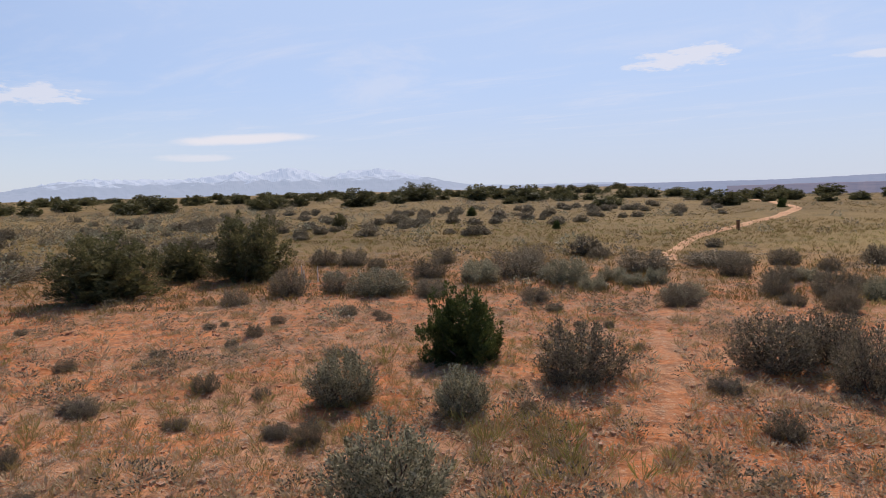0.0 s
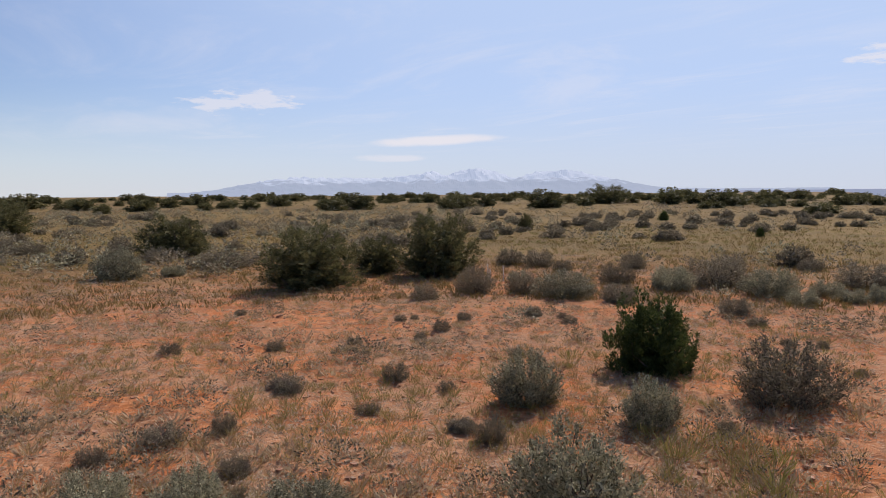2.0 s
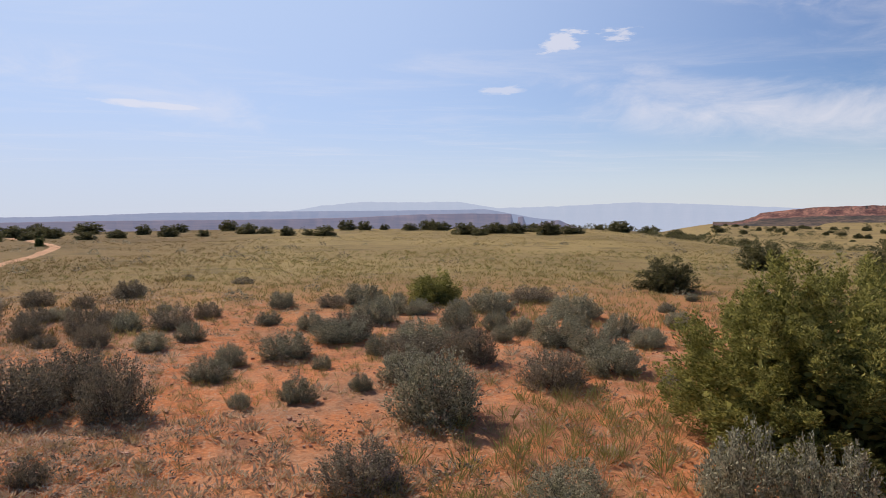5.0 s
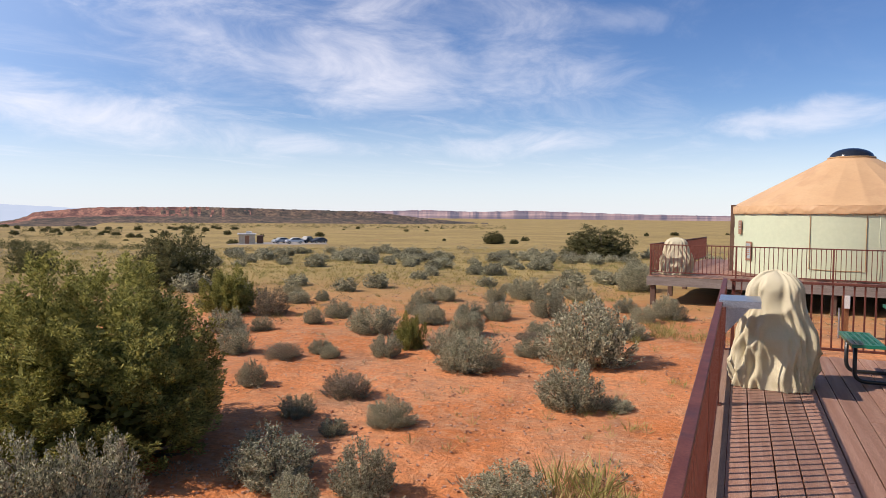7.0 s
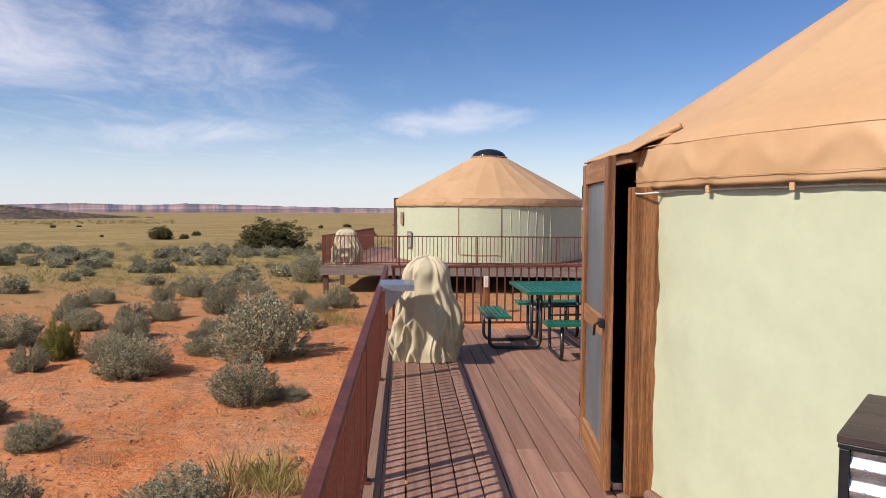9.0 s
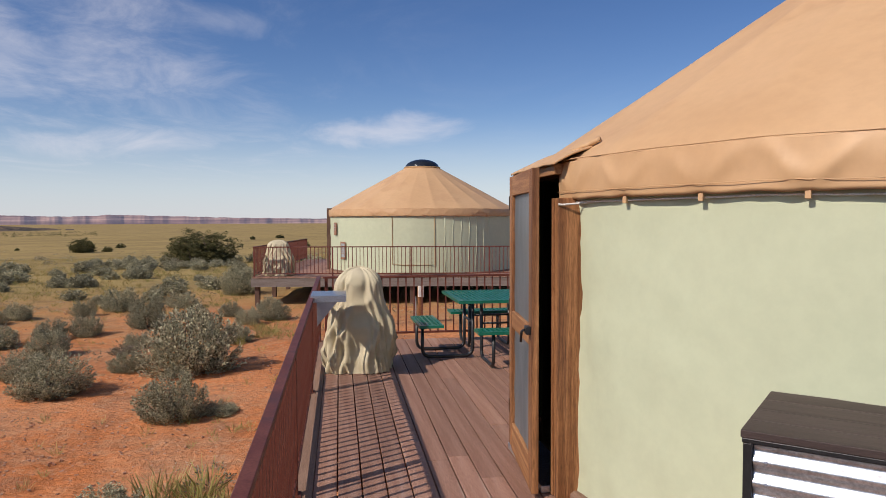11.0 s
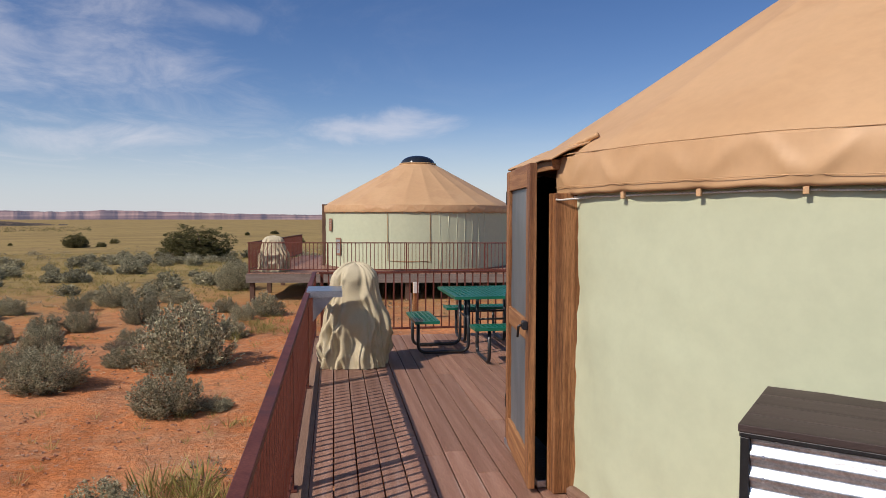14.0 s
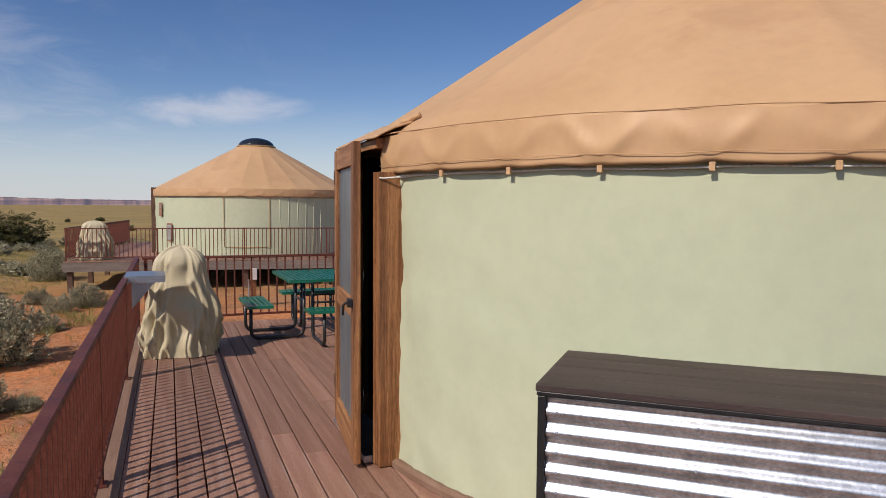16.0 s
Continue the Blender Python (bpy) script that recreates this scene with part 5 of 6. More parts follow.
def clump_points(rng, n, low=0.12, flat=1.0, skirt=False):
    """Places spread over an uneven dome of unit width and height, with gaps."""
    a = np.arange(n) * 2.399963 + rng.normal(0, 0.25, n)
    h = low + (1.0 - low) * (np.arange(n) + rng.uniform(0, 1, n)) / n
    lift = np.maximum(h - 0.25, 0) / 0.78 if skirt else np.abs(h - 0.32) / 0.72
    rad = np.sqrt(np.clip(1 - lift ** 2.2, 0.02, 1)) * (0.86 + 0.14 * np.minimum(1, h / 0.25)) * 0.5 * rng.uniform(0.66, 1.10, n) * flat
    lob = 1 + 0.11 * np.sin(a * 3 + rng.uniform(0, 6)) + 0.07 * np.sin(a * 5 + rng.uniform(0, 6))
    p = np.stack([np.cos(a) * rad * lob, np.sin(a) * rad * lob, h * rng.uniform(0.80, 1.08, n)], 1)
    p[:, 2] *= 0.92 + 0.1 * np.sin(a * 2 + rng.uniform(0, 6))
    return p


def woody(rng, tips, stems, thick, spread=0.25):
    """Crooked stems from the root to some of the tips."""
    bm = bmesh.new()
    for p in tips[rng.permutation(len(tips))[:stems]]:
        b = Vector((rng.normal(0, 0.03) + p[0] * spread * 0.3, rng.normal(0, 0.03) + p[1] * spread * 0.3, -0.04))
        q = Vector(p) * 0.93
        m1 = b.lerp(q, 0.35) + Vector((rng.normal(0, 0.045), rng.normal(0, 0.045), -0.02))
        m2 = b.lerp(q, 0.7) + Vector((rng.normal(0, 0.03), rng.normal(0, 0.03), 0.0))
        tube(bm, [b, m1, m2, q], thick, 4, 0.25)
    return bm


def core_leaves(rng, tips, n, length, width):
    """Larger leaves added to fill the inside of a bush, where they block light and darken it."""
    p = tips[rng.integers(0, len(tips), n)] * rng.uniform(0.30, 0.86, (n, 1))
    p[:, 2] = np.maximum(p[:, 2], 0.02)
    return leaves(rng, p, rng.normal(0, 0.6, (n, 3)) + np.array([0, 0, 0.5]), length, width, 0.4)


def joined(*pieces):
    v = np.concatenate([p[0] for p in pieces])
    f, off = [], 0
    for p in pieces:
        f.append(p[1] + off)
        off += len(p[0])
    return v, np.concatenate(f)


def sprig_bush(seed, sprigs, per, length, width, leafmat, stemmat, stems=26, up=0.35, reach=0.24, lobes=13, thick=0.012, low=0.03, core=2600, core_size=(0.055, 0.026)):
    """A bush of many upright sprigs gathered in lobes, one unit wide and high: foliage and woody base."""
    rng = np.random.default_rng(seed)
    tips = clump_points(rng, sprigs, low)
    heads = clump_points(rng, lobes, 0.25)
    near = heads[np.argmin(((tips[:, None] - heads[None]) ** 2).sum(2), 1)]
    away = np.linalg.norm(tips - near, axis=1, keepdims=True)
    tips = tips + (near - tips) * 0.22 + unit(tips - np.array([0, 0, 0.1])) * (0.11 - 0.40 * away)
    tips[:, 2] = np.maximum(tips[:, 2], 0.05)
    root = tips * np.array([0.28, 0.28, 0.0])
    d = unit(tips - root + np.array([0, 0, up]))
    back = np.repeat(rng.uniform(0.6, 1.2, sprigs), per)[:, None] * reach * rng.uniform(0, 1, (sprigs * per, 1)) ** 1.25
    dd = np.repeat(d, per, 0)
    base = np.repeat(tips, per, 0) - dd * back + rng.normal(0, 0.009, (sprigs * per, 3))
    base[:, 2] = np.maximum(base[:, 2], 0.02)
    v, f = joined(leaves(rng, base, dd, length, width, 0.5), core_leaves(rng, tips, core, *core_size))
    return from_arrays("foliage", v, f, leafmat), mesh_of("woody_base", woody(rng, tips, stems, thick), stemmat)


def plume_bush(seed, plumes, per, tall, fat, length, width, leafmat, stemmat, stems=16, up=1.6, low=0.03, thick=0.02, inner=0.25, lobes=0, core=1500, core_size=(0.10, 0.05)):
    """A juniper of many feathery spindle-shaped plumes, one unit wide and high."""
    rng = np.random.default_rng(seed)
    tips = clump_points(rng, plumes, low, skirt=True)
    if lobes:
        heads = clump_points(rng, lobes, 0.12, skirt=True)
        near = heads[np.argmin(((tips[:, None] - heads[None]) ** 2).sum(2), 1)]
        tips = tips + (near - tips) * 0.30
    k = int(plumes * inner)
    tips[rng.permutation(plumes)[:k]] *= np.array([0.62, 0.62, 0.85])
    axis = unit(unit(tips - np.array([0, 0, 0.3])) + np.array([0, 0, up]) + rng.normal(0, 0.2, (plumes, 3)))
    size = np.repeat(rng.uniform(0.6, 1.3, plumes), per)[:, None]
    ax = np.repeat(axis, per, 0)
    n = plumes * per
    u = rng.uniform(0, 1, (n, 1))
    rad = unit(np.cross(ax, rng.normal(0, 1, (n, 3))))
    base = np.repeat(tips, per, 0) + ax * tall * size * (u - 0.75) + rad * fat * size * np.sin(math.pi * (0.22 + 0.74 * u)) * rng.uniform(0.3, 1, (n, 1))
    base[:, 2] = np.maximum(base[:, 2], 0.015)
    v, f = joined(leaves(rng, base, ax + rad * 0.6, length, width, 0.35), core_leaves(rng, tips, core, *core_size))
    return from_arrays("foliage", v, f, leafmat), mesh_of("woody_base", woody(rng, tips, stems, thick, 0.8), stemmat)


def twig_mesh(name, seed, n, material, up=0.6, thick=0.010):
    """A bare twiggy shrub: forked thin branches."""
    rng = np.random.default_rng(seed)
    bm = bmesh.new()

    def grow(p, d, ln, th, lvl):
        q = p + d * ln
        m = p.lerp(q, 0.5) + Vector(rng.normal(0, ln * 0.10, 3))
        tube(bm, [p, m, q], th, 3, 0.6)
        if lvl:
            for _ in range(3 if lvl > 1 else 4):
                e = (d + Vector(rng.normal(0, 0.45, 3)) + Vector((0, 0, 0.12))).normalized()
                grow(p.lerp(q, float(rng.uniform(0.55, 1.0))), e, ln * float(rng.uniform(0.5, 0.8)), th * 0.6, lvl - 1)

    for _ in range(n):
        a = rng.uniform(0, 2 * math.pi)
        t = rng.uniform(0.15, 1.2)
        d = Vector((math.cos(a) * math.sin(t), math.sin(a) * math.sin(t), math.cos(t) * up + 0.2)).normalized()
        grow(Vector((rng.normal(0, 0.03), rng.normal(0, 0.03), -0.03)), d, 0.27, thick, 3)
    return mesh_of("branch_tangle", bm, material)


SAGES = [sprig_bush(10 + i, 420, 24, 0.044, 0.0165, M["sage"], M["stem"], 16, 0.2, 0.28, 17) for i in range(6)]
FAR_SAGES = [sprig_bush(20 + i, 150, 9, 0.085, 0.040, M["sage"], M["stem"], 6, 0.3, 0.28, 11, core=260, core_size=(0.18, 0.13)) for i in range(4)]
BRUSH = [sprig_bush(30 + i, 380, 20, 0.046, 0.0140, M["sagedark"], M["stem"], 36, 0.4, 0.30, 17, 0.009, core=2000) for i in range(5)]
FAR_BRUSH = [sprig_bush(40 + i, 140, 9, 0.095, 0.038, M["sagedark"], M["stem"], 8, 0.4, 0.28, 11, core=260, core_size=(0.18, 0.13)) for i in range(4)]
YOUNG = [plume_bush(50 + i, 210, 96, 0.22, 0.046, 0.044, 0.0130, M["young"], M["stem"], 6, 2.6, 0.0) for i in range(2)]
JUNB = [plume_bush(54 + i, 210, 90, 0.22, 0.052, 0.044, 0.0135, M["jun"], M["stem"], 6, 1.8, 0.0) for i in range(2)]
JUNT = [plume_bush(60 + i, 330, 56, 0.13, 0.045, 0.030, 0.0110, M["jundark"], M["stem"], 14, 0.7, 0.03, 0.016, 0.2, 26, 1800, (0.10, 0.05)) for i in range(4)]
FAR_TREES = [plume_bush(66 + i, 110, 14, 0.16, 0.07, 0.085, 0.042, M["jundark"], M["stem"], 5, 0.8, 0.03, 0.02, 0.2, 9, 260, (0.2, 0.14)) for i in range(4)]
TWIGS = [twig_mesh("twigs", 70 + i, 13, M["twig"]) for i in range(4)]
PALETWIG = twig_mesh("twigs", 80, 16, M["paletwig"], 1.0)

SAGE_SOUTH = [(-5.46, -6.58, 0.78, 0.64), (-6.06, -5.2, 0.57, 0.51), (-3.92, -4, 0.93, 0.71), (-11.06, -12.44, 1.34, 0.6), (-11.78, -15.2, 0.61, 0.31), (-13.99, -11.85, 1.03, 0.59), (-15.19, -10.03, 1.15, 0.65), (-14.75, -8.93, 0.68, 0.34), (-16.3, -9.31, 0.73, 0.37), (-15.85, -8.49, 0.63, 0.31), (-16.41, -8.18, 0.56, 0.39), (-14.76, -6.68, 0.86, 0.34), (-18.84, -5.4, 0.62, 0.31), (-17.37, -3.58, 0.6, 0.42), (-0.78, -5.94, 0.58, 0.4), (-1.43, -5.62, 0.58, 0.4), (-2.19, -5.12, 0.66, 0.33), (-2.6, -22.6, 1.36, 0.94), (-4.1, -22.4, 0.7, 0.35)]
SAGE_WEST = [(-11.51, -1.04, 0.64, 0.38), (-12.65, -0.85, 0.52, 0.38), (-9.93, 0.3, 0.49, 0.34), (-9.76, -0.46, 0.29, 0.22), (-13.04, 0.11, 0.9, 0.45), (-11.91, 0.7, 0.32, 0.23), (-10.4, 1.22, 0.33, 0.25), (-8.57, 2, 1.04, 0.87), (-10.88, 1.97, 0.87, 0.52), (-5.77, 2.61, 0.69, 0.44), (-12.98, 5.25, 1, 0.67), (-10.59, 5.28, 0.93, 0.51), (-13.45, 6.84, 0.71, 0.48), (-15.27, 3.78, 0.76, 0.5), (-14.98, 4.61, 0.57, 0.44), (-16.71, 2.07, 1.06, 0.6), (-14.38, 1.16, 1.13, 0.51), (-16.61, -3.4, 0.65, 0.36), (-15.98, 0.59, 0.62, 0.37)]
SAGE_NORTH = [(-5.25, 3.95, 0.8, 0.76), (-4.88, 4.4, 0.72, 0.74), (-4.27, 11.36, 1.06, 0.63), (-2.5, 12.6, 1.5, 1.15), (-2.16, 9.72, 0.85, 0.62), (-4.03, 7.99, 0.6, 0.35), (-3.22, 5.93, 0.57, 0.52), (-4.26, 5.92, 0.83, 0.5), (-3.63, 5.41, 0.4, 0.32), (-4.48, 7.41, 0.34, 0.2), (-5.29, 7.82, 0.44, 0.29), (-6.89, 8.92, 0.43, 0.39), (-7.5, 13.84, 1.13, 0.56), (-6.88, 15.51, 0.81, 0.47), (-9.35, 14.28, 0.47, 0.38), (-6.19, 16.36, 0.7, 0.42), (-5.56, 16.67, 0.63, 0.49), (-4.55, 17.72, 0.87, 0.72), (-6.1, 20.9, 1.04, 0.61), (-1.93, 6.24, 0.71, 0.33)]
SAGE_MORE = [(-1.72, 18.59, 0.85, 0.57), (-3.4, 25, 1.18, 0.98), (-4.6, 21.7, 0.87, 0.44), (-1.57, 9.84, 0.46, 0.17), (-8.74, 10.74, 0.64, 0.48), (-9.3, 15.34, 0.71, 0.43), (-8.17, 8.96, 0.58, 0.37)]
SAGE_EXTRA = [(-20.34, 2.16, 1.15, 0.58), (-13.35, 2.62, 1.09, 0.55), (-17.63, 5.23, 1.19, 0.59), (-15.97, 6.84, 1.23, 0.57), (-12.27, 6.8, 0.67, 0.33), (-11.98, 5.65, 0.94, 0.52), (-18.31, 2.68, 0.93, 0.53), (-14.09, 4.92, 0.57, 0.4)]
BRUSH_EXTRA = [(-12.13, 2.28, 0.99, 0.54), (-11.79, 3.33, 0.65, 0.65), (-15.1, 1.41, 0.95, 0.53)]
BRUSH_SOUTH = [(-7.98, -4.91, 1.09, 0.8), (-10.02, -3.17, 1.12, 0.75), (-10.75, -2.72, 0.92, 0.77), (-9.64, -2, 0.86, 0.76), (-13.65, -13.38, 0.92, 0.62), (-15.44, -11.67, 1.55, 0.77), (-18.29, -9.49, 1.43, 0.63), (-20.8, -8.5, 1.85, 0.47), (-20.5, -12.3, 0.75, 0.41), (-18.32, -5.82, 0.83, 0.41), (-18.47, -4.21, 0.39, 0.29), (-14.2, -18.9, 0.94, 0.57), (-14.7, -18, 0.93, 0.56), (-4.4, -27.1, 1.05, 0.52), (-5.9, -23.8, 2.1, 0.57), (1.2, -36.3, 2.28, 0.63), (-0.4, -34.1, 1.22, 0.49), (-9.83, 3.99, 0.93, 0.59), (-12.49, 3.25, 0.72, 0.52)]
BRUSH_WEST = [(-16.9, -2.53, 0.99, 0.55), (-18.37, -1.92, 0.68, 0.41), (-19.8, 1.25, 0.77, 0.39), (-19.5, 7, 1.33, 0.47), (-11.11, 14.99, 0.87, 0.73), (-24.8, -5, 0.8, 0.27), (-29.2, -3.9, 0.39, 0.22), (-27.1, -1.7, 0.82, 0.27)]
TWIGGY = [(-6.66, 0.88, 1.04, 0.68), (-5.32, 9.09, 0.91, 0.54), (-7.62, 10.7, 0.82, 0.46), (-8.57, -3.25, 0.54, 0.27), (-4.3, -6.25, 0.36, 0.21), (-3.73, -7.32, 0.37, 0.19), (-3.21, -8.74, 0.6, 0.27), (-0.85, -7.21, 0.38, 0.28), (-1.93, -6.26, 0.38, 0.28), (-4.33, -6.18, 0.39, 0.23), (-3.17, -8.49, 0.43, 0.25), (-1.52, -7.53, 0.59, 0.29), (-4.09, 14.33, 0.71, 0.29)]
PALE = [(-4.42, 4.12, 0.58, 0.36)]
JUNIPER_BUSHES = [(-7.83, -6.85, 1.16, 1.08), (-12.34, 14.84, 1.36, 1.11), (-6, 12.63, 0.58, 0.69), (-19.79, 4.15, 1.54, 0.89)]
JUNIPER_TREES = [(-6.73, -17.48, 2.53, 1.71), (-9.6, -19.5, 1.57, 1.24), (-10.79, -17.75, 2.19, 1.86), (-5.4, -29.8, 2.78, 1.74), (1.3, -51.7, 3.81, 1.99), (-20.8, 12.1, 1.8, 1.17), (-28.1, 20.9, 2, 1.34), (-18.2, 18.9, 2.78, 1.94), (-9.4, 49.6, 4.79, 2.31), (-59.4, 173.7, 5.65, 3.27), (-26.8, -34.5, 0.91, 1.12), (-85.6, -88.9, 7.49, 3.2)]
SMALL_JUNIPERS = [(-44.6, -39.5, 0.82, 0.86), (-32.7, -22.5, 0.43, 0.54), (-64.3, -21, 0.79, 0.88)]
BIG_JUNIPER = [(-6.62, 5.82, 3.05, 2.12)]

rnd = random.Random(5)

TRAIL = ((-5.6, -2.9), (-7.1, -3.3), (-8.6, -3.95), (-11.5, -5.6), (-15.5, -7.2), (-21.3, -10.2))


def off_path(x, y):
    for (ax, ay), (bx2, by2) in zip(TRAIL, TRAIL[1:]):
        vx, vy = bx2 - ax, by2 - ay
        t = min(1, max(0, ((x - ax) * vx + (y - ay) * vy) / (vx * vx + vy * vy)))
        if math.hypot(x - ax - t * vx, y - ay - t * vy) < 0.17 + 0.12 * noise.noise((x * 1.7, y * 1.7, 2)):
            return False
    return True




def plant(name, kinds, row, label, category, group, extra=None, sink=0.03):
    x, y, w, h = row
    ob = thing(name, pose(x, y, ground_at(x, y) - sink, 0, 0, rnd.uniform(0, 360)), label, category, group)
    fol, st = kinds[rnd.randrange(len(kinds))]
    shared_stuff("trunk" if "tree" in name else "woody_base", st, ob, (w, w, h))
    shared("crown" if "tree" in name else "foliage", fol, ob, (0, 0, 0), (0, 0, 0), (w, w, h * rnd.uniform(0.96, 1.04)))
    return ob


for row in SAGE_SOUTH + SAGE_WEST + SAGE_NORTH + SAGE_MORE + SAGE_EXTRA:
    plant("sagebrush", SAGES, (row[0], row[1], row[2] * 1.06, row[3] * 1.08), "grey-green sagebrush with woody stems on red sand", "shrub", "sagebrush")
for row in BRUSH_SOUTH + BRUSH_WEST + BRUSH_EXTRA:
    plant("desert_brush", BRUSH, (row[0], row[1], row[2] * 1.06, row[3] * 1.08), "dull grey-brown desert brush with tangled stems", "shrub", "desert brush")
for row in TWIGGY:
    ob = thing("twiggy_shrub", pose(row[0], row[1], ground_at(row[0], row[1]) - 0.02, 0, 0, rnd.uniform(0, 360)), "mostly bare grey shrub with dry twigs", "shrub", "dry shrubs")
    shared("branch_tangle", TWIGS[rnd.randrange(4)], ob, (0, 0, 0), (0, 0, 0), (row[2], row[2], row[3] * 1.15))
    shared("foliage", BRUSH[rnd.randrange(4)][0], ob, (0, 0, 0), (0, 0, rnd.uniform(0, 6)), (row[2] * 0.8, row[2] * 0.8, row[3] * 0.7))
for row in PALE:
    ob = thing("rabbitbrush", pose(row[0], row[1], ground_at(row[0], row[1]) - 0.02), "dead straw-pale brush at the juniper's foot", "shrub")
    shared("branch_tangle", PALETWIG, ob, (0, 0, 0), (0, 0, 0), (row[2], row[2], row[3] * 1.2))
for i, row in enumerate(JUNIPER_BUSHES):
    plant("juniper_bush", YOUNG if i == 0 else JUNB, (row[0], row[1], row[2] * 1.05, row[3] * 1.05), "dense upright young juniper", "shrub", "young junipers")
for row in SMALL_JUNIPERS:
    plant("juniper_bush", YOUNG, row, "small dark juniper on the open plain", "shrub", "young junipers")
for row in JUNIPER_TREES:
    plant("juniper_tree", JUNT, (row[0], row[1], row[2] * 1.05, row[3] * 1.06), "rounded dark juniper tree branching from the ground", "tree", "junipers")



def between():
    """Smaller shrubs between the large ones, wherever there is room."""
    r5 = random.Random(77)
    taken = [(q[0], q[1], q[2]) for q in SAGE_SOUTH + SAGE_WEST + SAGE_NORTH + SAGE_MORE + SAGE_EXTRA + BRUSH_SOUTH + BRUSH_WEST + BRUSH_EXTRA + TWIGGY + JUNIPER_BUSHES + JUNIPER_TREES + BIG_JUNIPER]
    for lo, hi, r0, r1, n, w0, w1, kinds, name, label, group in (
            (2, 46, 12.5, 24, 46, 0.35, 0.85, SAGES, "sagebrush", "small grey-green sagebrush on open sand", "sagebrush"),
            (50, 100, 11, 22, 22, 0.35, 0.75, SAGES, "sagebrush", "small grey-green sagebrush on open sand", "sagebrush"),
            (100, 186, 4.2, 15, 46, 0.18, 0.40, BRUSH, "desert_brush", "knee-low brown scrub on crusted soil", "low scrub"),
            (100, 150, 15, 24, 30, 0.5, 1.0, BRUSH, "desert_brush", "dull low brush on the southern plain", "desert brush")):
        for _ in range(n):
            a, r, w = radians(r5.uniform(lo, hi)), r5.uniform(r0, r1), r5.uniform(w0, w1)
            x, y = -math.sin(a) * r, math.cos(a) * r
            if (x > -1.4 and y < 11) or (x > -3.2 and y > 20) or not off_path(x, y) or any(math.hypot(x - q[0], y - q[1]) < (w + q[2]) * 0.5 for q in taken):
                continue
            taken.append((x, y, w))
            plant(name, kinds, (x, y, w, w * r5.uniform(0.55, 0.8)), label, "shrub", group)


between()

# the big juniper by the deck
bx, by, bw, bh = BIG_JUNIPER[0]
big = thing("juniper_tree", pose(bx, by, ground_at(bx, by) - 0.05), "broad green juniper with tips lit by the sun", "tree", "junipers")
fol, st = plume_bush(91, 1500, 92, 0.105, 0.027, 0.018, 0.0068, M["jun"], M["stem"], 12, 1.1, 0.0, 0.016, 0.22, 70, 9000, (0.05, 0.028))
shared_stuff("trunk", st, big, (bw, bw, bh))
shared("crown", fol, big, (0, 0, 0), (0, 0, 0), (bw, bw, bh))


# junipers along the skyline
def skyline():
    r2 = random.Random(11)
    spots = []
    for k in range(150):
        spots.append((118 + 68 * (k + r2.uniform(-0.5, 0.5)) / 150, r2.uniform(95, 300), r2.uniform(1.7, 4.0)))
    for k in range(24):
        spots.append((106 + 24 * (k + r2.uniform(-0.6, 0.6)) / 24, r2.uniform(75, 125), r2.uniform(1.4, 2.6)))
    for k in range(34):
        spots.append((60 + 52 * (k + r2.uniform(-0.45, 0.45)) / 34, r2.uniform(84, 114), r2.uniform(1.2, 2.7)))
    for k in range(30):
        spots.append((-6 + 66 * (k + r2.uniform(-0.5, 0.5)) / 30, r2.uniform(120, 430), r2.uniform(0.9, 2.6)))
    for k in range(40):
        spots.append((40 + 20 * (k + r2.uniform(-0.5, 0.5)) / 40, r2.uniform(220, 420), r2.uniform(1.6, 3.2)))
    for yaw, r, s in spots:
        a = radians(yaw)
        plant("juniper_tree", FAR_TREES, (-math.sin(a) * r, math.cos(a) * r, s * r2.uniform(1.0, 1.7), s * 0.72), "distant dark juniper on the plain's edge", "tree", "far junipers", sink=0.1)


skyline()


def scatter_mesh(name, tv, tf, places, material, label, category):
    """Many small copies of a template (arrays) joined into one mesh of kind stuff. places: x, y, z, scale, turn."""
    P = np.array(places)
    c, s = np.cos(P[:, 4]), np.sin(P[:, 4])
    vs, fs, off = [], [], 0
    for t in range(len(tv)):
        sel = np.arange(len(P)) % len(tv) == t
        Q = P[sel]
        if not len(Q):
            continue
        cc, ss = c[sel][:, None], s[sel][:, None]
        v = tv[t][None] * Q[:, 3][:, None, None]
        x = v[..., 0] * cc - v[..., 1] * ss + Q[:, 0][:, None]
        y = v[..., 0] * ss + v[..., 1] * cc + Q[:, 1][:, None]
        z = v[..., 2] + Q[:, 2][:, None]
        nv = tv[t].shape[0]
        vs.append(np.stack([x, y, z], -1).reshape(-1, 3))
        fs.append((tf[t][None] + (np.arange(len(Q)) * nv)[:, None, None] + off).reshape(-1, tf[t].shape[1]))
        off += len(Q) * nv
    return tagged(new(name, from_arrays(name, np.concatenate(vs), np.concatenate(fs), material)), label, category, kind="stuff")


def tuft(seed, blades, h, spread, lean, wid):
    rng = np.random.default_rng(seed)
    a = rng.uniform(0, 2 * math.pi, blades)
    b = np.stack([np.cos(a), np.sin(a), 0 * a], 1) * (rng.uniform(0, spread, blades))[:, None]
    d = unit(np.stack([np.cos(a) * lean, np.sin(a) * lean, np.ones(blades)], 1))
    return leaves(rng, b, d, h, wid, 0.25)


